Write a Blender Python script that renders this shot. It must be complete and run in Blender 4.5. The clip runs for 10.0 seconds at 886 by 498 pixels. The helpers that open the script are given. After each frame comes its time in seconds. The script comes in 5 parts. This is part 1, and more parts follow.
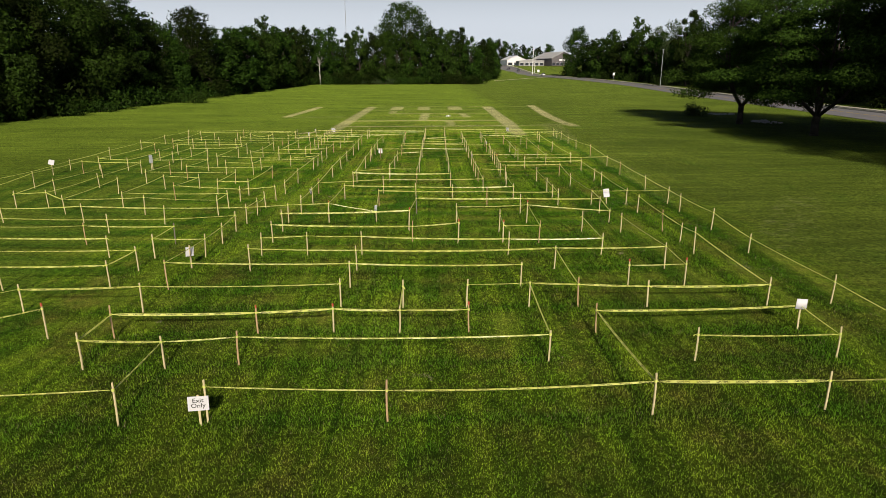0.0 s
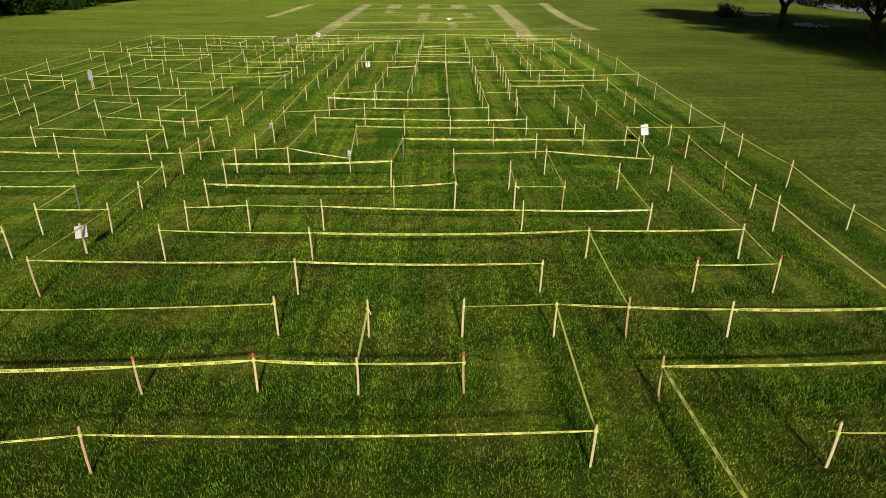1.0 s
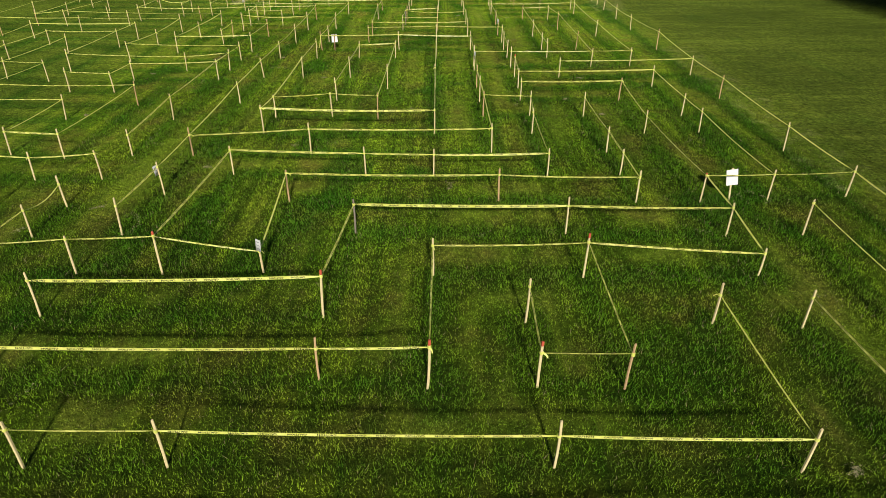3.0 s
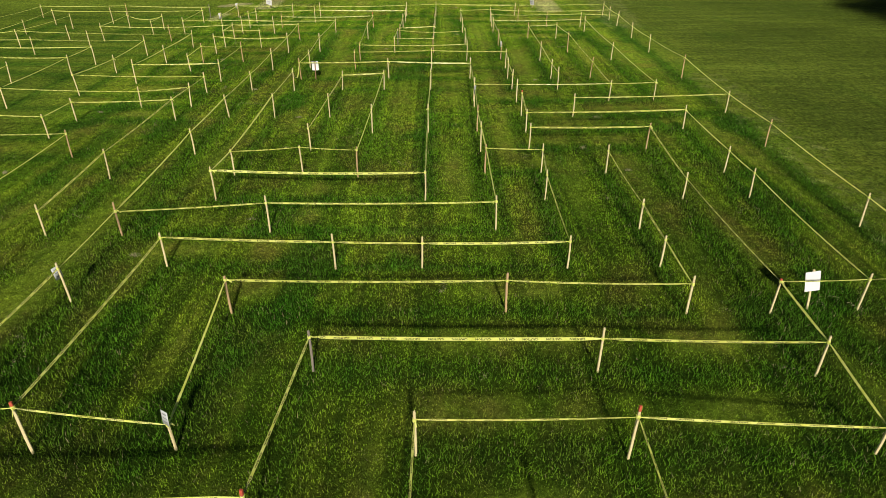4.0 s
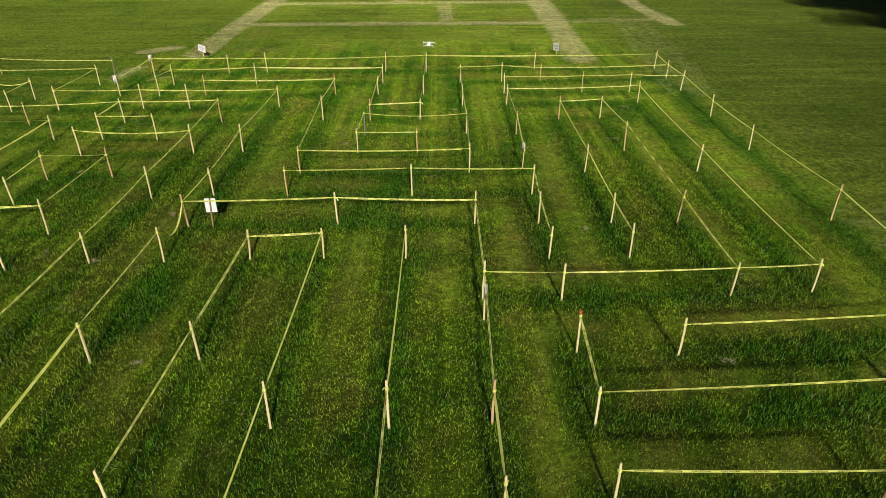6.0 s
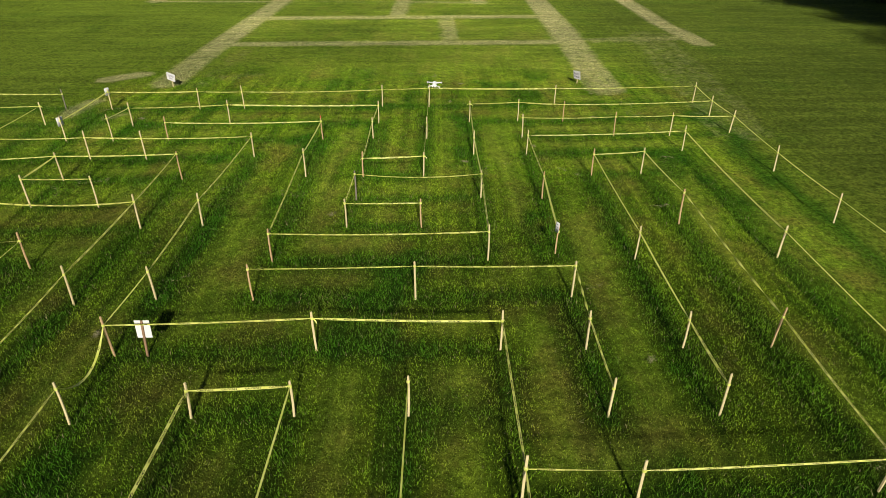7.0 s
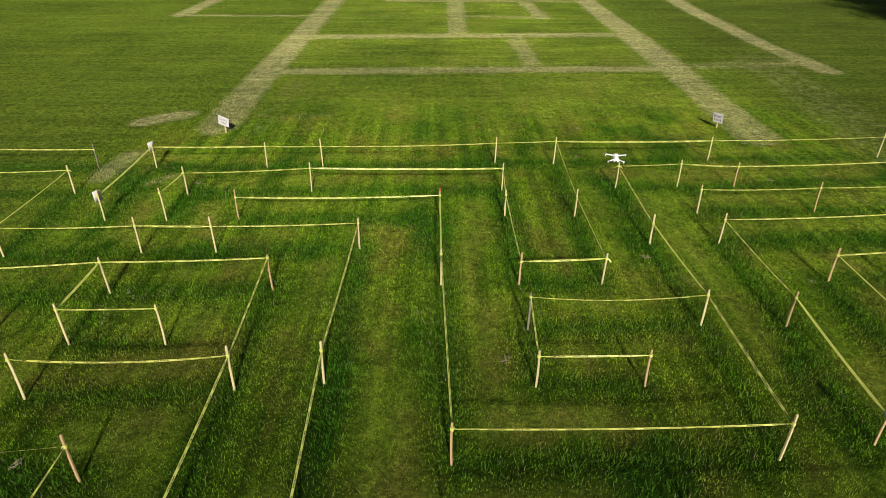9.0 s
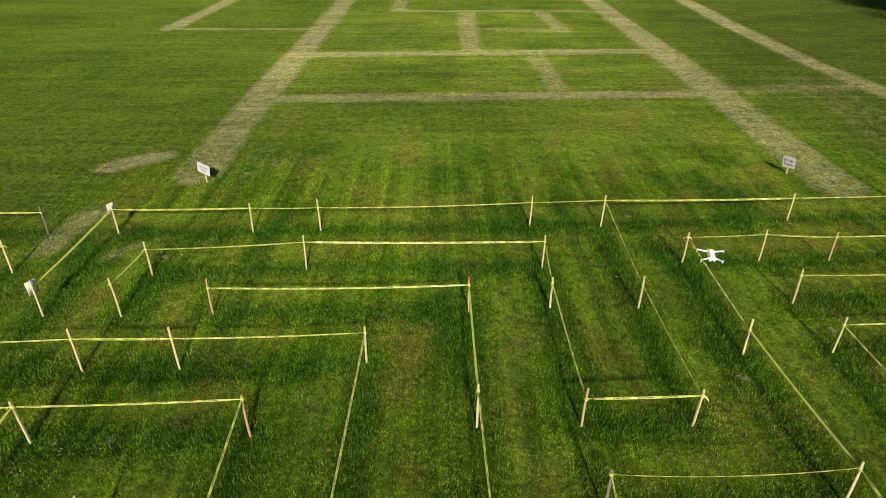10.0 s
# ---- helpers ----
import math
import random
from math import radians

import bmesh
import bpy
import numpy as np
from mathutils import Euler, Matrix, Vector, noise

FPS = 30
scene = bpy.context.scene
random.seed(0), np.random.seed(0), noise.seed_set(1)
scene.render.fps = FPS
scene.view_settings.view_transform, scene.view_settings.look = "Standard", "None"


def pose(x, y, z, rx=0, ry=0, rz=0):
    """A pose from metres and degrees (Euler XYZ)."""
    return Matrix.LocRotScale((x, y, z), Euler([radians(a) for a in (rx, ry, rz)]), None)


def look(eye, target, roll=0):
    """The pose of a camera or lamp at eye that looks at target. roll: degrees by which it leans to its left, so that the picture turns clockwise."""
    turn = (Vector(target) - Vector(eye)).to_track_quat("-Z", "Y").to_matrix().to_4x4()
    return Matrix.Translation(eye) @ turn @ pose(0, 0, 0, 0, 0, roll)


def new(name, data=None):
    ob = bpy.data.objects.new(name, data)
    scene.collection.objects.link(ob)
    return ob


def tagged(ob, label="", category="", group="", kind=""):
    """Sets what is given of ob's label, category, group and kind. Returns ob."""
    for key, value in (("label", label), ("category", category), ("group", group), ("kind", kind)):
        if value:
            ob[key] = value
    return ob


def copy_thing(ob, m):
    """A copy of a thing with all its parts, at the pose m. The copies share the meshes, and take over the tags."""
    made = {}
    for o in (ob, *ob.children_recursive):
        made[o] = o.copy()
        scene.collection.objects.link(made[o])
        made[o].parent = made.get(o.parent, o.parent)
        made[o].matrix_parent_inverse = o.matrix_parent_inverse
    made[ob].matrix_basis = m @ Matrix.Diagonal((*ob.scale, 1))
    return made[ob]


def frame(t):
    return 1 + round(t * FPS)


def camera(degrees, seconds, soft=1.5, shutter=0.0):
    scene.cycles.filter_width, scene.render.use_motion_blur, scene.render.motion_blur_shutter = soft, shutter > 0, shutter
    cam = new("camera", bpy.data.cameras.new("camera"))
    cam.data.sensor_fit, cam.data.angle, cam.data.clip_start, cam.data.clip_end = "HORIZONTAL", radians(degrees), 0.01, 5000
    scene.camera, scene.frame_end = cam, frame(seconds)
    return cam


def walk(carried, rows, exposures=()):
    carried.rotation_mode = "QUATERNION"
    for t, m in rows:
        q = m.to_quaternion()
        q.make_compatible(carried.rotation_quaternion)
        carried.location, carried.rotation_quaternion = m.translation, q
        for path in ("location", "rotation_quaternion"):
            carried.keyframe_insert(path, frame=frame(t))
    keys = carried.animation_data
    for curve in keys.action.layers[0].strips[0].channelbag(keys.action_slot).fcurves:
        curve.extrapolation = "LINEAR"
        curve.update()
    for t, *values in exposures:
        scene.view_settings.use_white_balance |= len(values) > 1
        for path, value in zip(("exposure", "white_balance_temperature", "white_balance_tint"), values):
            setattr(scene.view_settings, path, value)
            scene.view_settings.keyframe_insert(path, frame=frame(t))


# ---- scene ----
cam = camera(71.1, 10.0, soft=0.85)
METRES, EYE, TILT, LEAN, TURN = 47.945, 6.2, 0.0, 0.0, -1.2
ROWS = [
    (0.0, 0.0, 0.0, 0.0, -0.01, -16.08, 0.05),
    (0.5, 0.0036, 0.0657, 0.0012, 0.36, -19.18, -0.01),
    (1.0, 0.0071, 0.1255, 0.0027, 0.40, -24.92, -0.12),
    (1.5, 0.0108, 0.1818, 0.0047, 0.47, -28.99, -0.11),
    (2.0, 0.0136, 0.2359, 0.0066, 0.51, -29.91, -0.17),
    (3.5, 0.0189, 0.3549, 0.0101, 0.52, -29.96, -0.21),
    (4.0, 0.0206, 0.4049, 0.0133, 0.56, -29.94, -0.15),
    (4.5, 0.0218, 0.4627, 0.0149, 0.6, -29.9, -0.12),
    (5.0, 0.0223, 0.5269, 0.0166, 0.57, -29.95, -0.0),
    (5.5, 0.0236, 0.5966, 0.0184, 0.56, -29.94, -0.06),
    (6.0, 0.0257, 0.6665, 0.0206, 0.63, -29.98, -0.1),
    (7.5, 0.0035, 0.7937, 0.025, 0.37, -29.86, -0.26),
    (8.0, -0.0251, 0.8195, 0.0249, 0.39, -29.83, -0.23),
    (8.5, -0.0508, 0.8542, 0.0253, 0.39, -29.81, -0.26),
    (9.0, -0.0676, 0.8835, 0.0247, 0.41, -29.82, -0.3),
    (9.5, -0.0757, 0.9212, 0.0252, 0.53, -29.78, -0.17),
    (10.0, -0.0795, 0.9674, 0.0267, 0.61, -29.77, -0.14),
]
walk(cam, [(t, pose(0, 0, EYE, TILT, LEAN, TURN) @ pose(METRES * x, METRES * y, METRES * z, 90 + pitch, roll, yaw)) for t, x, y, z, yaw, pitch, roll in ROWS],
     [(0.0, 0.26, 6500, 16), (0.6, 0.30, 6500, 17), (1.5, 0.41, 6500, 16), (2.6, 0.45, 6500, 12), (4.0, 0.45, 6500, 10), (10.0, 0.47, 6500, 10)])

# ---- light ----
DRONE = (1.63, 55.12, 2.39)
SUN_FROM = Vector((0.10, -1.0, 0.545)).normalized()
sky_world = bpy.data.worlds.new("sky")
scene.world = sky_world
sky_world.use_nodes = True
_n = sky_world.node_tree.nodes
_sky = _n.new("ShaderNodeTexSky")
_sky.sky_type = "NISHITA"
_sky.sun_disc = False
_sky.sun_elevation = math.asin(SUN_FROM.z)
_sky.sun_rotation = math.atan2(SUN_FROM.x, SUN_FROM.y)
_sky.air_density, _sky.dust_density, _sky.ozone_density = 1.0, 1.0, 1.0
# pale summer haze towards the horizon
_w = sky_world.node_tree
_dir = _n.new("ShaderNodeSeparateXYZ")
_w.links.new(_n.new("ShaderNodeTexCoord").outputs["Generated"], _dir.inputs[0])
_haze = _n.new("ShaderNodeMapRange")
_haze.interpolation_type = "SMOOTHSTEP"
for _key, _value in (("From Min", 0.06), ("From Max", 0.20), ("To Min", 0.9), ("To Max", 0.0)):
    _haze.inputs[_key].default_value = _value
_w.links.new(_dir.outputs["Z"], _haze.inputs["Value"])
_blend = _n.new("ShaderNodeMix")
_blend.data_type = "RGBA"
_w.links.new(_haze.outputs[0], _blend.inputs[0])
_w.links.new(_sky.outputs[0], _blend.inputs[6])
_blend.inputs[7].default_value = (21.4, 24.0, 25.6, 1)
_w.links.new(_blend.outputs[2], _n["Background"].inputs["Color"])
_n["Background"].inputs["Strength"].default_value = 0.0262

sun = new("sun", bpy.data.lights.new("sun", "SUN"))
sun.data.energy = 4.2
sun.data.angle = radians(3.2)
sun.data.color = (1.0, 0.92, 0.74)
sun.matrix_world = look((0, 0, 60), Vector((0, 0, 60)) - SUN_FROM)


# ---- materials ----
class Mat:
    """A small helper that builds a node material."""

    def __init__(self, name, rough=0.8, metal=0.0, spec=0.3):
        self.m = bpy.data.materials.new(name)
        self.m.use_nodes = True
        self.t = self.m.node_tree
        self.b = self.t.nodes["Principled BSDF"]
        self.b.inputs["Roughness"].default_value = rough
        self.b.inputs["Metallic"].default_value = metal
        self.b.inputs["Specular IOR Level"].default_value = spec

    def put(self, n, key, v):
        sock = n.inputs[int(key)] if key.isdigit() else n.inputs[key]
        if isinstance(v, bpy.types.NodeSocket):
            self.t.links.new(v, sock)
        else:
            sock.default_value = v

    def coords(self, kind="Object"):
        return self.t.nodes.new("ShaderNodeTexCoord").outputs[kind]

    def noise(self, vec, scale, detail=4.0, rough=0.55, stretch=None):
        if stretch:
            mp = self.t.nodes.new("ShaderNodeMapping")
            mp.inputs["Scale"].default_value = stretch
            self.t.links.new(vec, mp.inputs["Vector"])
            vec = mp.outputs[0]
        n = self.t.nodes.new("ShaderNodeTexNoise")
        self.t.links.new(vec, n.inputs["Vector"])
        n.inputs["Scale"].default_value = scale
        n.inputs["Detail"].default_value = detail
        n.inputs["Roughness"].default_value = rough
        return n.outputs["Fac"]

    def ramp(self, fac, *stops):
        n = self.t.nodes.new("ShaderNodeValToRGB")
        self.t.links.new(fac, n.inputs["Fac"])
        e = n.color_ramp.elements
        while len(e) < len(stops):
            e.new(0.5)
        for el, (p, c) in zip(e, stops):
            el.position = p
            el.color = (*c, 1) if len(c) == 3 else c
        return n.outputs["Color"]

    def mix(self, fac, a, b, blend="MIX"):
        n = self.t.nodes.new("ShaderNodeMix")
        n.data_type, n.blend_type = "RGBA", blend
        for key, v in ((0, fac), (6, a), (7, b)):
            if isinstance(v, bpy.types.NodeSocket):
                self.t.links.new(v, n.inputs[key])
            elif key == 0:
                n.inputs[0].default_value = v
            else:
                n.inputs[key].default_value = (*v, 1)
        return n.outputs[2]

    def math(self, op, a, b=0.0, clamp=False):
        n = self.t.nodes.new("ShaderNodeMath")
        n.operation, n.use_clamp = op, clamp
        for i, v in enumerate((a, b)):
            if isinstance(v, bpy.types.NodeSocket):
                self.t.links.new(v, n.inputs[i])
            else:
                n.inputs[i].default_value = v
        return n.outputs[0]

    def attr(self, name):
        n = self.t.nodes.new("ShaderNodeAttribute")
        n.attribute_name = name
        return n.outputs["Fac"]

    def rand(self):
        return self.t.nodes.new("ShaderNodeObjectInfo").outputs["Random"]

    def island(self):
        return self.t.nodes.new("ShaderNodeNewGeometry").outputs["Random Per Island"]

    def color(self, c):
        self.put(self.b, "Base Color", c if isinstance(c, bpy.types.NodeSocket) else (*c, 1))
        return self

    def bump(self, height, strength=0.3, distance=0.01):
        n = self.t.nodes.new("ShaderNodeBump")
        n.inputs["Strength"].default_value = strength
        n.inputs["Distance"].default_value = distance
        self.t.links.new(height, n.inputs["Height"])
        self.t.links.new(n.outputs[0], self.b.inputs["Normal"])
        return self

    def see_through(self, colour, amount):
        """Light that passes through thin leaves or film."""
        tr = self.t.nodes.new("ShaderNodeBsdfTranslucent")
        if isinstance(colour, bpy.types.NodeSocket):
            self.t.links.new(colour, tr.inputs["Color"])
        else:
            tr.inputs["Color"].default_value = (*colour, 1)
        mx = self.t.nodes.new("ShaderNodeMixShader")
        mx.inputs[0].default_value = amount
        self.t.links.new(self.b.outputs[0], mx.inputs[1])
        self.t.links.new(tr.outputs[0], mx.inputs[2])
        self.t.links.new(mx.outputs[0], self.t.nodes["Material Output"].inputs["Surface"])
        return self


def grass_tone(k, blades=False):
    """Lawn colour: rank growth by the tapes, worn lanes, dry ground, mower stripes, painted shade."""
    p = k.coords("Object")
    fine = k.noise(p, 75.0, 4.0, 0.75, (1.0, 0.6, 1.0))
    mid = k.noise(p, 3.0, 5.0, 0.68)
    tuft = k.noise(p, 13.0, 4.0, 0.7)
    big = k.noise(p, 0.30, 3.0, 0.6)
    grey = lambda v: (v, v, v)
    green = k.mix(k.ramp(big, (0.38, grey(0.0)), (0.62, grey(1.0))), (0.102, 0.197, 0.009), (0.142, 0.222, 0.013))
    green = k.mix(k.math("MULTIPLY", k.math("SUBTRACT", 1.0, k.attr("maze")), 0.88), green, (0.096, 0.142, 0.016))
    # lawn toned down towards the road: shade put into the colour
    green = k.mix(k.math("MULTIPLY", k.attr("side_shade"), 0.55), green, (0.062, 0.088, 0.013))
    # mower passes run along the field
    stripe = k.noise(p, 1.0, 3.0, 0.6, (1.9, 0.020, 1.0))
    bands = k.ramp(stripe, (0.40, (0.54, 0.64, 0.62)), (0.47, (0.84, 0.88, 0.86)), (0.53, (1.08, 1.06, 1.05)), (0.60, (1.38, 1.29, 1.34)))
    green = k.mix(k.math("ADD", 0.08, k.math("MULTIPLY", k.math("POWER", k.attr("maze"), 2.0), 0.82)), green, bands, "MULTIPLY")
    fine_stripe = k.noise(p, 1.0, 4.0, 0.65, (5.5, 0.10, 1.0))
    green = k.mix(k.math("ADD", 0.25, k.math("MULTIPLY", k.attr("maze"), 0.45)), green, k.ramp(fine_stripe, (0.38, (0.70, 0.76, 0.74)), (0.62, (1.30, 1.22, 1.28))), "MULTIPLY")
    # worn lanes
    worn = k.mix(k.ramp(k.noise(p, 0.5, 4.0, 0.65, (1.6, 0.5, 1.0)), (0.44, grey(0.0)), (0.62, grey(1.0))), (0.164, 0.246, 0.021), (0.204, 0.230, 0.036))
    green = k.mix(k.math("MULTIPLY", k.attr("trod"), 0.60), green, worn)
    # brown thatch that shows through in patches
    thin = k.ramp(k.noise(p, 0.55, 6.0, 0.72, (1.2, 0.8, 1.0)), (0.48, grey(0.0)), (0.64, grey(0.66)))
    green = k.mix(k.math("MULTIPLY", thin, k.attr("maze")), green, (0.164, 0.148, 0.028))
    # rank, cooler growth
    green = k.mix(k.math("MULTIPLY", k.attr("lush"), 0.86), green, (0.024, 0.088, 0.005))
    # straw-coloured strips
    edge = k.math("ADD", k.attr("dry"), k.math("MULTIPLY", k.math("SUBTRACT", k.noise(p, 1.7, 7.0, 0.8), 0.5), 1.7))
    dry = k.math("MULTIPLY", k.ramp(edge, (0.22, grey(0.0)), (1.10, grey(0.78))), k.ramp(k.attr("dry"), (0.02, grey(0.0)), (0.14, grey(1.0))))
    green = k.mix(dry, green, (0.35, 0.335, 0.165))
    # cross passes of the mower beyond the maze
    cross = k.noise(p, 1.0, 5.0, 0.75, (0.16, 1.5, 1.0))
    green = k.mix(k.math("SUBTRACT", 0.85, k.math("MULTIPLY", k.attr("maze"), 0.7)), green, k.ramp(cross, (0.36, grey(0.72)), (0.52, grey(1.0)), (0.66, (1.34, 1.30, 1.38))), "MULTIPLY")
    # uneven growth
    green = k.mix(0.9, green, k.ramp(mid, (0.36, (0.66, 0.72, 0.66)), (0.50, grey(1.0)), (0.64, (1.24, 1.19, 1.24))), "MULTIPLY")
    green = k.mix(0.35 if blades else 0.8, green, k.ramp(tuft, (0.36, grey(0.58)), (0.64, grey(1.38))), "MULTIPLY")
    cloud = k.noise(p, 0.09, 5.0, 0.7, (0.7, 1.3, 1.0))
    green = k.mix(0.9, green, k.ramp(cloud, (0.36, (0.74, 0.76, 0.78)), (0.64, (1.26, 1.22, 1.25))), "MULTIPLY")
    # wisps of dead clippings
    wisp = k.ramp(k.noise(p, 2.9, 6.0, 0.75, (1.0, 1.9, 1.0)), (0.70, grey(0.0)), (0.75, grey(0.75)))
    green = k.mix(wisp, green, (0.36, 0.34, 0.20))
    if blades:
        r = k.island()
        # random tone per blade; about a third darkened to stand in for shaded gaps
        green = k.mix(k.math("SUBTRACT", 1.0, k.math("MULTIPLY", k.attr("trod"), 0.15)), green, k.ramp(r, (0.0, (1.92, 1.96, 1.95)), (0.36, (1.76, 1.80, 1.7)), (0.66, grey(1.46)), (0.69, grey(0.80)), (0.965, grey(0.38))), "MULTIPLY")
        green = k.mix(k.ramp(r, (0.965, grey(0.0)), (0.975, grey(0.7))), green, (0.34, 0.31, 0.17))
    else:
        # ground below the blades near black: shade of the gaps put into the colour
        green = k.mix(k.math("MULTIPLY", k.attr("gap_shade"), 0.90), green, k.mix(0.24, (0.005, 0.009, 0.0015), green))
        green = k.mix(0.9, green, k.ramp(fine, (0.30, grey(0.46)), (0.55, grey(1.16)), (0.75, grey(2.0))), "MULTIPLY")
        clump = k.noise(p, 7.0, 6.0, 0.8, (1.0, 0.8, 1.0))
        green = k.mix(k.math("SUBTRACT", 0.75, k.math("MULTIPLY", k.attr("gap_shade"), 0.6)), green, k.ramp(clump, (0.40, grey(0.44)), (0.50, grey(1.0)), (0.60, (1.60, 1.54, 1.54))), "MULTIPLY")
    return green, fine, tuft


def lawn_material():
    k = Mat("lawn", 0.9, spec=0.05)
    c, fine, tuft = grass_tone(k)
    k.color(c)
    k.put(k.b, "Diffuse Roughness", 1.0)
    clump = k.noise(k.coords("Object"), 7.0, 6.0, 0.8, (1.0, 0.8, 1.0))
    return k.bump(k.math("ADD", fine, k.math("MULTIPLY", k.math("ADD", tuft, clump), 1.6)), 0.9, 0.055).m


def blade_material():
    k = Mat("grass_blades", 0.7, spec=0.06)
    c, fine, tuft = grass_tone(k, True)
    return k.color(c).see_through(c, 0.22).m


def wood_material(name, pale, dark):
    k = Mat(name, 0.82, spec=0.2)
    p = k.coords("Object")
    grain = k.noise(p, 40.0, 5.0, 0.6, (6.0, 6.0, 0.35))
    blot = k.noise(p, 5.0, 3.0)
    c = k.ramp(grain, (0.25, dark), (0.72, pale))
    c = k.mix(k.ramp(blot, (0.45, (0, 0, 0)), (0.75, (0.5, 0.5, 0.5))), c, dark)
    c = k.mix(k.math("MULTIPLY", k.rand(), 0.5), c, k.mix(0.5, c, dark))
    return k.color(c).bump(grain, 0.4, 0.002).m


def tape_material():
    k = Mat("yellow_film", 0.32, spec=0.5)
    p = k.coords("Object")
    c = k.ramp(k.noise(p, 6.0, 3.0), (0.3, (0.60, 0.65, 0.11)), (0.7, (0.78, 0.81, 0.26)))
    k.color(c).bump(k.noise(p, 45.0, 3.0, 0.6, (1, 1, 0.3)), 0.35, 0.004)
    return k.see_through(c, 0.28).m


def plain(name, c, rough=0.7, metal=0.0, spec=0.3, vary=0.25, scale=4.0):
    k = Mat(name, rough, metal, spec)
    n = k.noise(k.coords("Object"), scale, 5.0, 0.65)
    dark = tuple(v * (1 - vary) for v in c)
    light = tuple(min(1, v * (1 + vary * 0.5)) for v in c)
    return k.color(k.ramp(n, (0.3, dark), (0.7, light))).bump(n, 0.15, 0.01).m


def leaf_material(name, deep, fresh):
    k = Mat(name, 0.65, spec=0.06)
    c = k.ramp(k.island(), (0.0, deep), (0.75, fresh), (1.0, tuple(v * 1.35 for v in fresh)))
    # patches of the deep tone paint shade between the leaf clumps
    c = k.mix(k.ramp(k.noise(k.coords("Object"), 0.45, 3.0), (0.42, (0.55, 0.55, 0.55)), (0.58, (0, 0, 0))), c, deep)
    c = k.mix(k.math("MULTIPLY", k.rand(), 0.35), c, tuple(0.6 * a + 0.4 * b for a, b in zip(deep, (0.06, 0.055, 0.012))))
    return k.color(c).see_through(c, 0.18).m


M_LAWN, M_BLADE = lawn_material(), blade_material()
M_CLIPPINGS = plain("dead_grass", (0.27, 0.25, 0.15), 0.9, spec=0.1, vary=0.4, scale=30.0)
M_STAKE = wood_material("pine_stake", (0.71, 0.62, 0.37), (0.45, 0.37, 0.19))
M_STAKE_RED = wood_material("reddish_stake", (0.54, 0.39, 0.22), (0.36, 0.23, 0.12))
M_STAKE_BROWN = wood_material("brown_stake", (0.30, 0.20, 0.12), (0.17, 0.10, 0.06))
M_STAKE_GREY = wood_material("weathered_stake", (0.26, 0.23, 0.19), (0.13, 0.11, 0.09))
M_TAPE = tape_material()
M_INK = plain("black_ink", (0.012, 0.012, 0.010), 0.5)
M_RED = plain("red_paint", (0.42, 0.08, 0.045), 0.6)
M_BOARD = plain("white_board", (0.62, 0.62, 0.64), 0.5, vary=0.06)
M_PAPER = plain("grey_paper", (0.48, 0.50, 0.52), 0.55, vary=0.15)
M_INK_BLUE = plain("violet_ink", (0.035, 0.03, 0.11), 0.5)
M_INK_PALE = plain("faded_violet_ink", (0.17, 0.16, 0.28), 0.5)
M_INK_GREY = plain("grey_ink", (0.20, 0.21, 0.24), 0.5)
M_BARK = plain("bark", (0.055, 0.045, 0.035), 0.95, vary=0.5, scale=3.0)
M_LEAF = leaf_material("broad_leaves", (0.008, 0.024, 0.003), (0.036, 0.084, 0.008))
# dark leaf, lowered further so that the wood's shade is in its colour
M_LEAF_DARK_SHADED = leaf_material("dark_shaded_leaves", (0.003, 0.009, 0.001), (0.016, 0.038, 0.0035))
M_LEAF_PALE = leaf_material("pale_leaves", (0.030, 0.052, 0.018), (0.080, 0.115, 0.040))
M_LEAF_LAWN = leaf_material("lawn_tree_leaves", (0.013, 0.034, 0.004), (0.058, 0.120, 0.014))
M_ASPHALT = plain("asphalt", (0.20, 0.195, 0.205), 0.9, vary=0.2, scale=0.6)
M_CONCRETE = plain("concrete", (0.50, 0.47, 0.40), 0.9, vary=0.2)
M_WHITE = plain("white_paint", (0.72, 0.73, 0.74), 0.5, vary=0.08)
M_SHELL = plain("white_shell", (0.78, 0.79, 0.81), 0.35, spec=0.5, vary=0.04)
M_DARK = plain("dark_plastic", (0.03, 0.03, 0.033), 0.4)
M_STEEL = plain("galvanised_steel", (0.45, 0.46, 0.47), 0.45, 0.7)
M_BRICK_WALL = plain("grey_brown_cladding", (0.13, 0.12, 0.125), 0.85, vary=0.2, scale=1.0)
M_ROOF = plain("pale_metal_roof", (0.50, 0.50, 0.49), 0.5, vary=0.1, scale=0.5)
M_STUCCO = plain("grey_stucco", (0.34, 0.34, 0.33), 0.9, vary=0.15, scale=0.5)
M_GLASS = plain("dark_window", (0.03, 0.035, 0.04), 0.1, spec=0.7)
M_STONE = plain("pale_stone", (0.46, 0.44, 0.40), 0.9, vary=0.35, scale=6.0)
M_TYRE = plain("tyre", (0.02, 0.02, 0.02), 0.9)
M_CAR_WHITE = plain("white_car_paint", (0.75, 0.76, 0.78), 0.25, spec=0.6, vary=0.03)
M_CAR_DARK = plain("dark_car_paint", (0.05, 0.04, 0.05), 0.25, spec=0.6, vary=0.03)


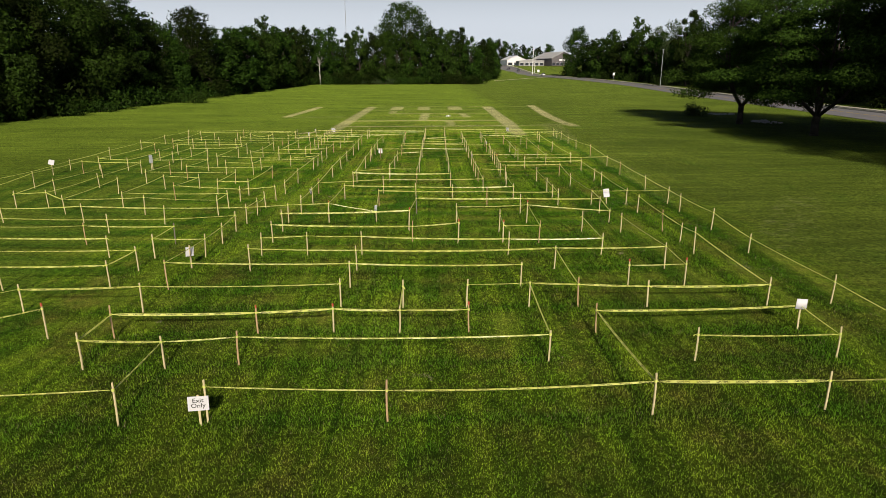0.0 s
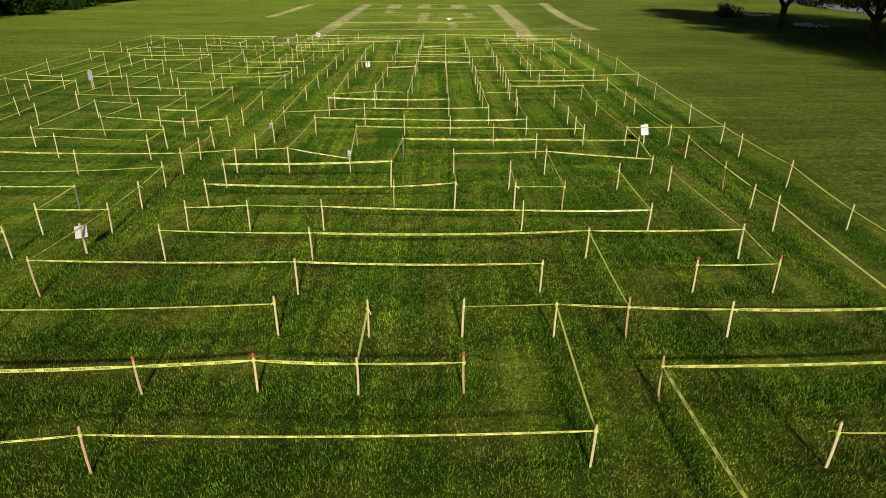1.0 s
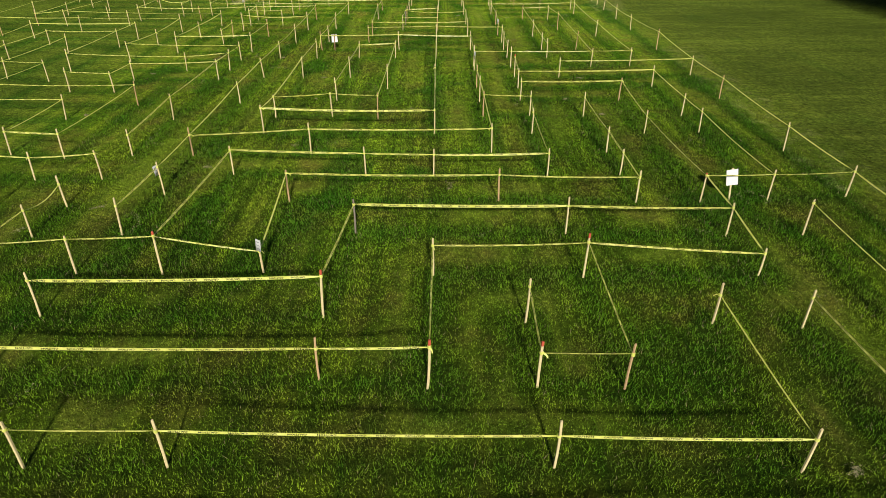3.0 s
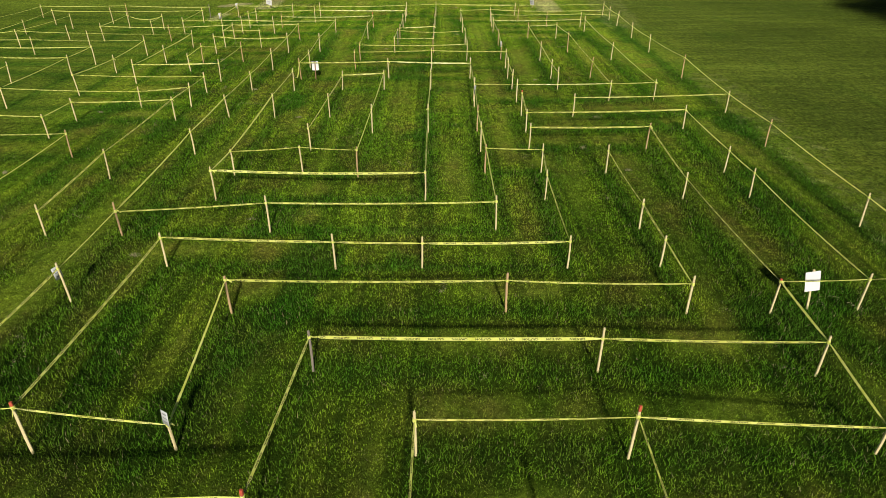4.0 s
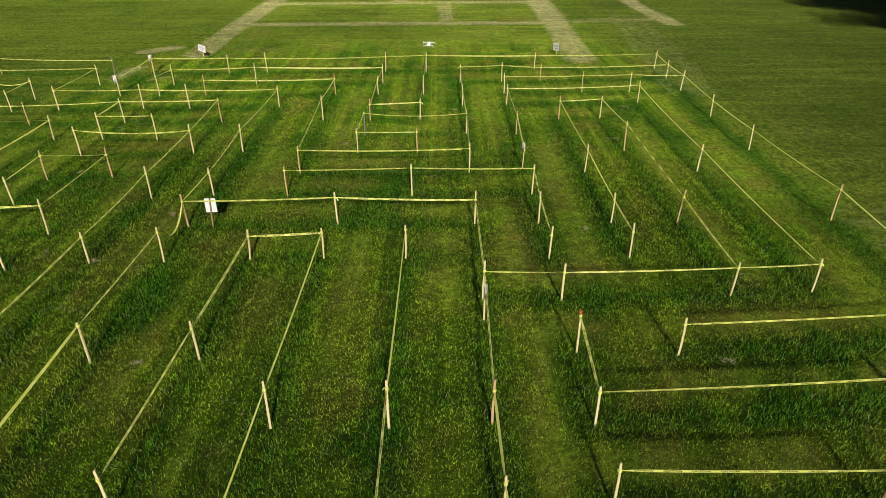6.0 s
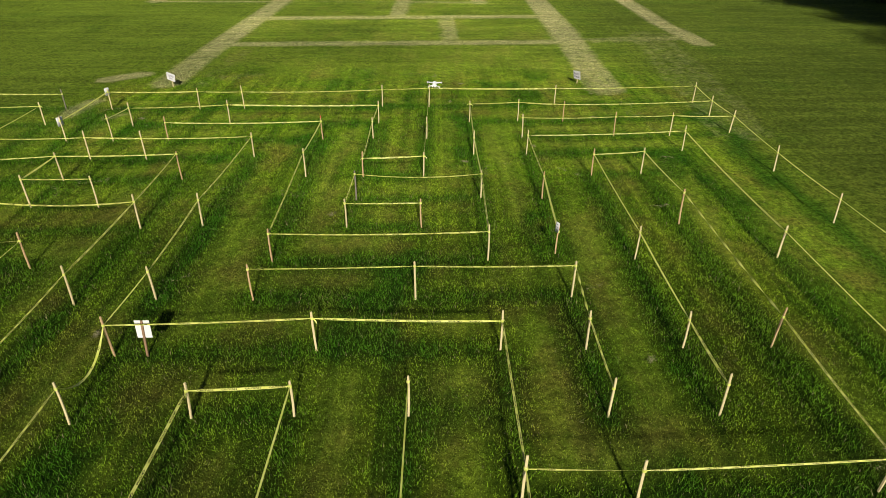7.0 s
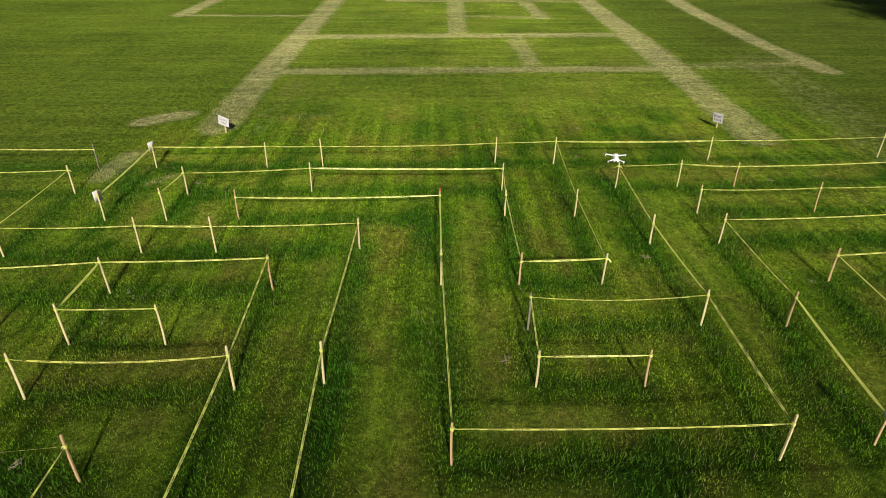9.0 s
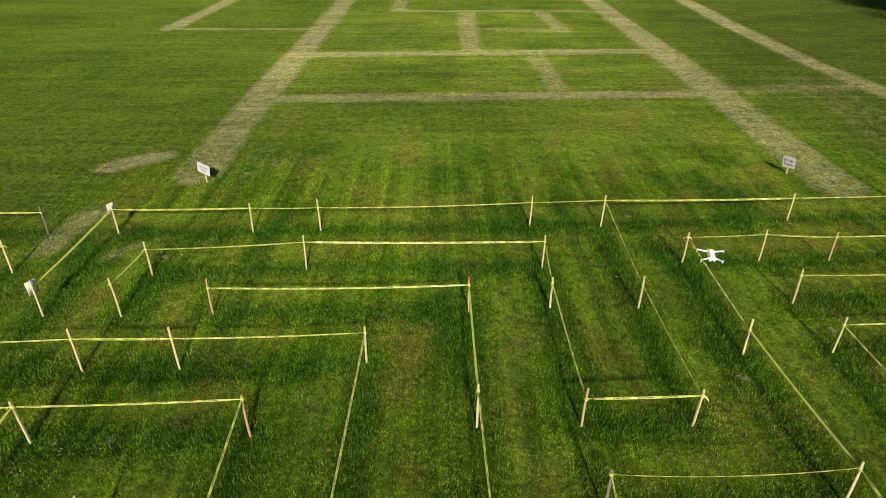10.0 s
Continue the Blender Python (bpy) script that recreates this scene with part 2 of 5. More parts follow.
# ---- mesh helpers ----
def mesh_from(name, verts, faces, mats, attrs=None, smooth=False):
    me = bpy.data.meshes.new(name)
    me.from_pydata(verts, [], faces)
    for m in mats if isinstance(mats, (list, tuple)) else [mats]:
        me.materials.append(m)
    for key, vals in (attrs or {}).items():
        me.attributes.new(key, "FLOAT", "POINT").data.foreach_set("value", vals)
    if smooth:
        me.polygons.foreach_set("use_smooth", [True] * len(me.polygons))
    me.update()
    return me


def part(name, bm, material, parent, label=""):
    """Links a bmesh, or a ready mesh, as one part under a thing."""
    if isinstance(bm, bmesh.types.BMesh):
        me = bpy.data.meshes.new(name)
        bm.to_mesh(me)
        bm.free()
        me.materials.append(material)
    else:
        me = bm
    ob = new(name, me)
    ob.parent = parent
    if label:
        tagged(ob, label)
    return ob


def thing(name, m, label, category, group="", kind=""):
    ob = new(name)
    ob.matrix_world = m
    ob.empty_display_size = 0.2
    return tagged(ob, label, category, group, kind)


def box(bm, lo, hi, bevel=0.0, m=None):
    """A box between two corners, with rounded edges."""
    mid = [(a + b) / 2 for a, b in zip(lo, hi)]
    size = [abs(b - a) for a, b in zip(lo, hi)]
    made = bmesh.ops.create_cube(bm, size=1.0, matrix=Matrix.Translation(mid) @ Matrix.Diagonal((*size, 1)))
    vs = made["verts"]
    if bevel:
        es = list({e for v in vs for e in v.link_edges})
        out = bmesh.ops.bevel(bm, geom=es, offset=bevel, segments=2, affect="EDGES", profile=0.5)
        vs = list({v for f in out["faces"] for v in f.verts} | {v for v in vs if v.is_valid})
    if m is not None:
        bmesh.ops.transform(bm, matrix=m, verts=vs)
    return vs


def tube(bm, a, b, ra, rb, sides=8):
    """A tapered round bar from a to b."""
    a, b = Vector(a), Vector(b)
    turn = (b - a).to_track_quat("Z", "Y").to_matrix().to_4x4()
    ring = []
    for p, r in ((a, ra), (b, rb)):
        base = Matrix.Translation(p) @ turn
        ring.append([bm.verts.new(base @ Vector((r * math.cos(t), r * math.sin(t), 0))) for t in np.linspace(0, 2 * math.pi, sides, endpoint=False)])
    for i in range(sides):
        j = (i + 1) % sides
        bm.faces.new((ring[0][i], ring[0][j], ring[1][j], ring[1][i]))
    bm.faces.new(ring[1])
    bm.faces.new(list(reversed(ring[0])))


def lettering_mesh(text, bold=0.0, curve=3):
    """Flat outline letters as vertex array and faces, one unit cap height, centred."""
    cu = bpy.data.curves.new("letters", "FONT")
    cu.body = text
    cu.align_x, cu.align_y = "CENTER", "CENTER"
    cu.resolution_u = curve
    cu.offset = bold
    cu.space_line = 0.85
    ob = new("letters", cu)
    bpy.context.view_layer.update()
    me = ob.evaluated_get(bpy.context.evaluated_depsgraph_get()).to_mesh()
    v = np.array([p.co[:] for p in me.vertices])
    f = [tuple(p.vertices) for p in me.polygons]
    bpy.data.objects.remove(ob)
    bpy.data.curves.remove(cu)
    return v, f


# ---- the maze: posts and tapes ----
RUNS, POSTS = [], []


def run(*spots):
    RUNS.append(spots)


def post(*spot):
    POSTS.append(spot)


run((-12.6, 10.1), (-9.25, 10.05), (-5.69, 10.05))
run((-4.1, 10.14), (-0.81, 10.1), (4.12, 10.19), (7.46, 10.31), (10.9, 10.35))
run((10.9, 10.35), (11, 15.76), (11.19, 20.71), (11.32, 24.02), (11.31, 27.3), (11.43, 29.1), (11.4, 32.24), (11.65, 37.6), (11.77, 40.97), (11.86, 45.77), (11.93, 50.68), (12.01, 54.1), (12.11, 57.62), (12.09, 59.46), (12.12, 61.28))
run((-7.51, 12.28), (-5.76, 12.29), (-4.21, 12.43), (2.6, 12.47))
run((-5.76, 12.29), (-5.69, 10.05))
run((-10.9, 12.3), (-9.22, 13.93))
run((5.85, 12.42), (9.08, 12.5))
run((2.6, 12.47), (2.67, 15.75))
run((9.08, 12.5), (9.12, 14.1))
run((-7.61, 13.89), (-7.51, 12.28))
run((-7.61, 13.89), (-4.24, 14.12), (-2.4, 14.17), (-0.77, 14.07), (0.93, 14.1))
run((4.04, 13.98), (4.12, 10.19))
run((4.04, 13.98), (9.12, 14.1))
run((-12.5, 14), (-10.86, 15.65))
run((-0.77, 14.07), (-0.76, 15.77))
run((-10.86, 15.65), (-7.67, 15.58), (-2.45, 15.85))
run((3.99, 15.65), (4, 19.06))
run((9.2, 15.71), (9.2, 20.61), (9.33, 22.18), (9.26, 23.81), (9.33, 27.12))
run((0.97, 15.74), (2.67, 15.75), (3.99, 15.65), (5.9, 15.71), (9.2, 15.71))
run((-2.45, 15.85), (-2.39, 17.42))
run((-7.72, 17.37), (-2.39, 17.42), (2.68, 17.43))
run((5.89, 17.39), (7.58, 17.37))
run((-9.48, 17.51), (-9.41, 19.21))
run((-5.8, 19.08), (-2.38, 19.07), (4, 19.06), (7.59, 19.02))
run((-9.44, 20.54), (-7.77, 20.68))
run((5.95, 20.63), (6.03, 23.86))
run((-5.87, 20.79), (-4.28, 20.78), (-2.39, 20.77), (2.71, 20.74), (5.95, 20.63))
run((4.04, 22.22), (4.06, 25.39))
run((1.02, 22.25), (1.1, 25.46))
run((2.7, 22.26), (2.73, 23.91))
run((2.7, 22.26), (4.04, 22.22))
run((-9.45, 22.35), (-9.44, 20.54))
run((-12.71, 22.35), (-9.45, 22.35))
run((-5.88, 22.43), (-0.67, 22.46), (1.02, 22.25))
run((7.56, 23.73), (7.59, 19.02), (7.58, 17.37))
run((-0.86, 24.09), (-0.63, 27.23))
run((-5.9, 24.15), (-0.86, 24.09))
run((-7.76, 24.16), (-7.73, 22.39), (-7.77, 20.68), (-7.72, 17.37))
run((7.57, 25.45), (7.58, 27.06), (7.65, 28.8), (7.74, 33.8), (7.85, 37.36))
run((1.1, 25.46), (4.06, 25.39), (7.57, 25.45))
run((-7.71, 25.52), (-7.68, 27.08), (-7.69, 28.59))
run((-4.27, 25.56), (-4.26, 30.56))
run((-18.09, 25.95), (-14.67, 25.86), (-11.14, 25.54), (-7.71, 25.52), (-5.97, 25.57), (-4.27, 25.56), (-2.28, 25.59))
run((-9.42, 27.12), (-9.37, 28.48))
run((-0.63, 27.23), (4.04, 27.19), (7.58, 27.06))
run((-16.38, 27.54), (-12.75, 27.35), (-9.42, 27.12))
run((-16.38, 27.54), (-16.27, 32.27))
run((6.07, 28.79), (6.11, 30.48), (6.15, 32.15), (6.16, 35.49))
run((7.65, 28.8), (9.35, 28.89), (11.43, 29.1))
run((-14.41, 28.84), (-9.37, 28.48))
run((-14.41, 28.84), (-14.39, 33.59))
run((-2.42, 28.85), (-2.28, 25.59))
run((-2.42, 28.85), (2.7, 28.88), (6.07, 28.79))
run((9.35, 28.89), (9.49, 33.85), (9.52, 35.54), (9.63, 39.21))
run((-17.93, 28.93), (-16.38, 27.54))
run((-19.45, 28.97), (-17.93, 28.93))
run((4.14, 30.42), (4.18, 33.74), (4.34, 35.49))
run((-12.59, 30.43), (-9.35, 30.21), (-7.6, 30.22))
run((-12.59, 30.43), (-12.52, 33.57))
run((-4.26, 30.56), (-0.71, 30.44), (1.1, 30.45), (4.14, 30.42))
run((-9.35, 31.71), (-9.35, 36.74))
run((-5.79, 31.92), (-2.45, 32.07), (2.78, 32.1))
run((-11.02, 31.99), (-9.35, 31.71))
run((2.78, 32.1), (2.77, 35.5), (2.75, 37.15), (2.75, 38.92), (2.82, 42.3), (2.84, 45.64))
run((-14.39, 33.59), (-12.52, 33.57))
run((1.12, 33.75), (1.15, 38.84), (1.19, 43.97))
run((-4.21, 33.76), (1.12, 33.75))
run((-4.21, 33.76), (-4.2, 35.4), (-4.2, 40.42), (-4.2, 43.84), (-4.23, 45.52), (-4.16, 47.3), (-4.26, 50.61), (-4.13, 55.32))
run((-17.95, 38.8), (-18.14, 34.04), (-17.93, 28.93))
run((-11.07, 35.16), (-11.02, 31.99))
run((-0.76, 35.24), (-0.68, 38.86), (-0.66, 43.98))
run((-16.13, 35.31), (-11.07, 35.16))
run((-4.2, 35.4), (-2.31, 35.45), (-0.76, 35.24))
run((2.77, 35.5), (4.34, 35.49))
run((-14.35, 36.75), (-9.35, 36.74))
run((-19.57, 37.24), (-19.44, 32.11), (-19.45, 28.97))
run((-2.42, 37.32), (-2.3, 40.47), (-2.31, 43.95))
run((4.25, 37.39), (7.85, 37.36))
run((-12.6, 38.44), (-10.93, 38.41))
run((-16.13, 35.31), (-16.05, 38.5))
run((-10.93, 38.41), (-10.86, 40.04))
run((4.34, 38.87), (4.4, 40.63))
run((4.34, 38.87), (9.63, 39.21))
run((-21.61, 38.95), (-21.63, 33.99), (-21.4, 28.6))
run((-21.61, 38.95), (-17.95, 38.8))
run((-17.96, 40.47), (-16.1, 40.4), (-14.2, 39.95))
run((-14.35, 36.75), (-14.2, 39.95))
run((-16.1, 40.4), (-15.96, 44.94))
run((-17.96, 40.47), (-17.9, 43.6), (-17.8, 46.78))
run((-17.8, 46.78), (-14.13, 46.18))
run((-21.25, 40.27), (-19.45, 40.27))
run((-21.25, 40.27), (-21.3, 48.8))
run((-19.45, 40.27), (-19.37, 45.0), (-19.35, 48.25))
run((-23.3, 50.9), (-17.83, 50.05), (-12.44, 50))
run((-21.05, 51.7), (-21.05, 55.0), (-20.95, 57.9))
run((-20.95, 57.9), (-17.72, 58.2))
run((-19.38, 51.57), (-19.25, 56.5))
run((-22.95, 60.2), (-17.77, 60.4))
run((-10.86, 40.04), (-7.53, 40.14))
run((6.21, 40.54), (11.77, 40.97))
run((-14.15, 41.58), (-9.32, 41.65), (-7.52, 41.68))
run((-14.15, 41.58), (-14.13, 46.18), (-14.05, 48.17))
run((2.82, 42.3), (4.42, 42.27), (7.94, 42.45), (9.66, 42.53))
run((9.66, 42.53), (9.63, 48.95), (9.8, 55.85))
run((-12.32, 43.18), (-7.53, 43.5))
run((-7.53, 43.5), (-7.52, 41.68), (-7.53, 40.14), (-7.53, 35.16), (-7.52, 31.91))
run((4.42, 43.91), (4.43, 45.62), (4.5, 47.37))
run((6.25, 43.93), (6.26, 45.67), (6.27, 48.9), (6.35, 53.82))
run((-2.31, 43.95), (-0.66, 43.98))
run((-10.85, 44.89), (-7.47, 45.15))
run((-10.85, 44.89), (-10.89, 48.31), (-10.83, 51.73))
run((-7.47, 45.15), (-7.47, 48.58))
run((-4.23, 45.52), (-0.57, 45.64), (2.84, 45.64))
run((-9.29, 46.83), (-9.24, 48.39))
run((-2.16, 47.31), (1.22, 47.30), (4.5, 47.37))
run((-19.35, 48.25), (-14.05, 48.17))
run((-9.24, 48.39), (-7.47, 48.58))
run((-2.1, 48.82), (2.85, 48.88))
run((2.85, 48.88), (2.91, 52.22), (2.9, 55.51), (2.92, 58.87))
run((4.46, 49.15), (4.61, 52.2), (4.61, 55.55))
run((-12.44, 50), (-12.44, 46.65), (-12.32, 43.18))
run((-9.22, 50.28), (-5.76, 50.45))
run((-0.6, 50.5), (-0.53, 52.11))
run((-0.6, 50.5), (1.29, 50.5))
run((-21.05, 51.7), (-19.38, 51.57), (-15.89, 51.55), (-10.83, 51.73))
run((-9.19, 51.7), (-7.4, 51.71))
run((-0.53, 52.11), (2.91, 52.22))
run((-22.95, 60.2), (-23.15, 55.2), (-23.3, 50.9), (-23.1, 45.4), (-23.2, 40.4), (-23.1, 33.2), (-22.8, 27))
run((-15.95, 53.2), (-12.45, 53.2), (-9.21, 53.44), (-5.8, 53.54))
run((-9.21, 53.44), (-9.19, 51.7))
run((-5.8, 53.54), (-5.76, 50.45), (-5.79, 47.16), (-5.84, 43.79), (-5.79, 40.46), (-5.82, 36.98), (-5.79, 31.92), (-5.62, 29.28), (-5.77, 27.19))
run((1.3, 53.71), (1.36, 57.02), (1.42, 60.68))
run((-0.5, 53.73), (1.3, 53.71))
run((-0.5, 53.73), (-0.48, 57.05), (-0.41, 58.66))
run((6.35, 53.82), (7.87, 53.92))
run((7.87, 53.92), (7.9, 50.65), (7.92, 45.66), (7.94, 42.45))
run((-14.0, 54.75), (-14.05, 56.4))
run((-12.37, 54.99), (-9.23, 55.12), (-7.5, 55.17), (-4.13, 55.32))
run((4.61, 55.55), (9.8, 55.85))
run((-9.26, 56.78), (-9.26, 58.38))
run((-7.43, 56.88), (-2.18, 56.89))
run((-2.18, 56.89), (-2.2, 53.71), (-2.1, 48.82))
run((-16.1, 56.7), (-15.95, 53.2))
run((-16.1, 56.7), (-14.05, 56.4))
run((4.67, 57.17), (7.9, 57.29), (9.85, 57.28), (12.11, 57.62))
run((-17.72, 58.2), (-12.46, 58.49))
run((-9.26, 58.38), (-5.83, 58.61), (-0.41, 58.66))
run((-12.46, 58.49), (-12.37, 54.99))
run((2.92, 58.87), (4.71, 58.87), (6.41, 58.92), (12.09, 59.46))
run((-10.89, 60.36), (-10.86, 56.82))
run((-10.89, 60.36), (-7.5, 60.38), (-5.8, 60.48), (-0.43, 60.71), (1.42, 60.68), (6.43, 60.98), (12.12, 61.28))
run((-17.77, 60.4), (-12.65, 60.34))
run((-15.2, 20.7), (-11.07, 20.7))
post(-17.83, 53.35)
run((-12.55, 17.4), (-9.48, 17.51))
run((-15.4, 19.3), (-9.41, 19.21))
run((-16.4, 22.5), (-12.71, 22.35))
run((-17.6, 24.05), (-12.75, 24.09), (-7.76, 24.16))

# how broad the film spreads at some spans, by the middle of the span
BROAD = {}


def broad(x, y, share):
    BROAD[(x, y)] = share


broad(1.66, 10.14, 0.55)
broad(-2.46, 10.12, 0.36)
broad(5.79, 10.25, 0.9)
broad(-6.63, 12.29, 0.8)
broad(-4.98, 12.36, 0.42)
broad(7.46, 12.46, 0.5)
broad(-0.80, 12.45, 0.45)
broad(-5.93, 14.00, 0.85)
broad(6.58, 14.04, 0.75)
broad(0.08, 14.09, 0.6)
broad(-3.32, 14.14, 0.8)
broad(-1.58, 14.12, 0.7)
broad(-9.27, 15.62, 0.8)
broad(4.95, 15.68, 0.8)
broad(7.55, 15.71, 0.85)
broad(3.33, 15.70, 0.75)
broad(-2.42, 16.64, 0.46)
broad(0.15, 17.43, 0.6)
broad(5.79, 19.04, 0.55)
broad(0.81, 19.06, 0.75)
broad(-4.09, 19.07, 0.42)
broad(4.33, 20.68, 0.6)
broad(0.16, 20.75, 0.6)
broad(-5.08, 20.79, 0.5)
broad(-3.27, 22.45, 0.75)
broad(0.17, 22.36, 0.55)
broad(-3.38, 24.12, 0.8)
broad(5.81, 25.42, 0.55)
broad(2.58, 25.43, 0.5)
broad(-3.27, 25.57, 0.42)
broad(-5.12, 25.56, 0.46)
broad(5.81, 27.12, 0.8)
broad(1.71, 27.21, 0.92)
broad(0.14, 28.87, 0.78)
broad(4.38, 28.84, 0.55)
broad(0.20, 30.45, 0.7)
broad(2.62, 30.44, 0.75)
broad(-2.48, 30.50, 0.8)
broad(-4.12, 32.00, 0.55)
broad(0.16, 32.09, 0.55)
broad(-1.54, 33.75, 0.85)
broad(-3.25, 35.42, 0.46)
broad(-1.54, 35.34, 0.42)
broad(3.55, 35.50, 0.46)
broad(6.05, 37.38, 0.75)
broad(6.99, 39.04, 0.7)
broad(8.99, 40.75, 0.46)
broad(-1.49, 43.97, 0.7)
broad(-2.40, 45.58, 0.55)
broad(1.14, 45.64, 0.6)
broad(2.86, 47.30, 0.55)
broad(-0.47, 47.27, 0.42)
broad(0.38, 48.92, 0.5)
broad(-7.49, 50.28, 0.6)
broad(1.19, 52.16, 0.42)
broad(-7.51, 53.49, 0.46)
broad(0.40, 53.72, 0.6)
broad(-4.80, 56.89, 0.5)
broad(-7.54, 58.50, 0.5)
broad(-3.12, 58.63, 0.65)
broad(3.81, 58.87, 0.42)
broad(5.56, 58.89, 0.6)
broad(-9.20, 60.37, 0.6)
broad(-6.65, 60.43, 0.42)
broad(-3.11, 60.59, 0.42)
broad(3.92, 60.90, 0.7)
broad(0.49, 60.70, 0.46)


def smooth(v):
    v = np.clip(v, 0.0, 1.0)
    return v * v * (3 - 2 * v)


def land(x, y):
    """Height of the ground: a level field, and a slow rise along the road."""
    side = smooth((np.asarray(x, float) - 30) / 40)
    y = np.asarray(y, float)
    return side * (2.9 * smooth((y - 150) / 260) + 7.6 * smooth((y - 400) / 180)) + 3.0 * smooth((y - 330) / 300) * (1 - side)


# Fields over the lawn on a raster: distance to tapes, and straw strips.
CELL, X0, X1, Y0, Y1 = 0.125, -30.0, 26.0, 0.0, 124.0
GX = np.arange(X0, X1 + CELL, CELL)
GY = np.arange(Y0, Y1 + CELL, CELL)
near_tape = np.full((len(GY), len(GX)), 9.0)
for spots in RUNS:
    for (ax, ay), (bx, by) in zip(spots, spots[1:]):
        i0, i1 = np.searchsorted(GX, (min(ax, bx) - 1.2, max(ax, bx) + 1.2))
        j0, j1 = np.searchsorted(GY, (min(ay, by) - 1.2, max(ay, by) + 1.2))
        px, py = np.meshgrid(GX[i0:i1], GY[j0:j1])
        dx, dy = bx - ax, by - ay
        s = np.clip(((px - ax) * dx + (py - ay) * dy) / (dx * dx + dy * dy), 0, 1)
        near_tape[j0:j1, i0:i1] = np.minimum(near_tape[j0:j1, i0:i1], np.hypot(px - ax - s * dx, py - ay - s * dy))
dry_field = np.zeros_like(near_tape)


def strip(ax, ay, bx, by, width, weight=1.0):
    px, py = np.meshgrid(GX, GY)
    dx, dy = bx - ax, by - ay
    s = np.clip(((px - ax) * dx + (py - ay) * dy) / (dx * dx + dy * dy), 0, 1)
    d = np.hypot(px - ax - s * dx, py - ay - s * dy)
    np.maximum(dry_field, weight * smooth((width / 2 + 0.25 - d) / 0.5), out=dry_field)


# dry mown strips of an older layout beyond the maze
strip(-10.15, 64.1, -10.25, 71.0, 1.5, 0.8)
strip(-10.25, 71.0, -10.05, 112, 1.6, 0.85)
strip(9.0, 63.2, 9.45, 73.5, 1.7, 0.75)
strip(9.45, 73.5, 10.1, 112, 1.8, 0.9)
strip(-9.5, 72.3, 9.0, 73.1, 1.25, 0.85)
strip(-9.4, 80.6, 9.3, 81.5, 1.4, 0.8)
strip(2.6, 73.6, 2.5, 80.6, 1.2, 0.6)
strip(-0.9, 81.6, -0.6, 95.0, 1.3, 0.7)
strip(-19.8, 87.8, -10.5, 87.8, 0.8, 0.85)
strip(-9.6, 87.8, -0.2, 87.8, 0.7, 0.35)
strip(0.0, 87.8, 5.4, 87.5, 1.0, 0.7)
strip(5.2, 87.3, 4.8, 94.8, 1.3, 0.7)
strip(-5.6, 94.9, 9.3, 95.0, 1.0, 0.75)
strip(-5.6, 94.9, -5.7, 101.0, 1.3, 0.6)
strip(-19.8, 87.8, -19.2, 112, 1.4, 0.85)
strip(-5.6, 104.5, -5.4, 112, 2.2, 0.75)
strip(-1.0, 104.5, -0.9, 112, 2.2, 0.7)
strip(4.2, 104.5, 4.3, 112, 2.4, 0.75)
strip(-10.2, 103.0, 10.0, 103.5, 1.3, 0.6)
strip(-10.2, 112.0, 10.2, 112.4, 1.2, 0.6)
strip(10.8, 73.5, 16.6, 74.3, 1.3, 0.5)
strip(16.8, 72.6, 16.4, 79.0, 1.4, 0.8)
strip(16.4, 79.0, 16.7, 89.0, 1.4, 0.9)
strip(16.7, 89.0, 18.5, 116.0, 1.5, 0.9)
strip(11.2, 111.0, 18.2, 114.0, 1.1, 0.4)
strip(-13.1, 64.8, -11.9, 65.7, 0.9, 1.5)
strip(-8.7, 63.8, -8.4, 70.4, 1.0, 0.26)
strip(-12.3, 59.7, -12.1, 61.4, 0.9, 0.72)
strip(-10.5, 59.2, -10.2, 59.7, 0.35, 0.9)
strip(-8.4, 65.2, -6.6, 65.6, 0.8, 0.30)
strip(12.6, 58.0, 14.5, 75.0, 2.6, 0.30)
strip(12.2, 30.0, 13.0, 46.0, 2.0, 0.24)
strip(13.0, 22.0, 18.5, 30.0, 2.2, 0.22)


def sample(field, x, y):
    inside = (x > X0) & (x < X1 - CELL) & (y > Y0) & (y < Y1 - CELL)
    i = np.clip(((x - X0) / CELL).round().astype(int), 0, len(GX) - 1)
    j = np.clip(((y - Y0) / CELL).round().astype(int), 0, len(GY) - 1)
    return np.where(inside, field[j, i], 0.0)


def mottle(seed, sx, sy, octaves=4, gain=0.6):
    """Smooth patchy values round zero on the raster; sx and sy are the size of the largest patches."""
    rng = np.random.default_rng(seed)
    total, amp = np.zeros_like(near_tape), 1.0
    for _ in range(octaves):
        w, h = int((X1 - X0) / sx) + 3, int((Y1 - Y0) / sy) + 3
        g = rng.normal(0, 1, (h, w))
        u, v = (GX - X0) / sx, (GY - Y0) / sy
        i, j = u.astype(int), v.astype(int)
        fu, fv = smooth(u - i)[None, :], smooth(v - j)[:, None]
        top = g[np.ix_(j, i)] * (1 - fu) + g[np.ix_(j, i + 1)] * fu
        low = g[np.ix_(j + 1, i)] * (1 - fu) + g[np.ix_(j + 1, i + 1)] * fu
        total += amp * (top * (1 - fv) + low * fv)
        amp, sx, sy = amp * gain, sx / 2, sy / 2
    return total


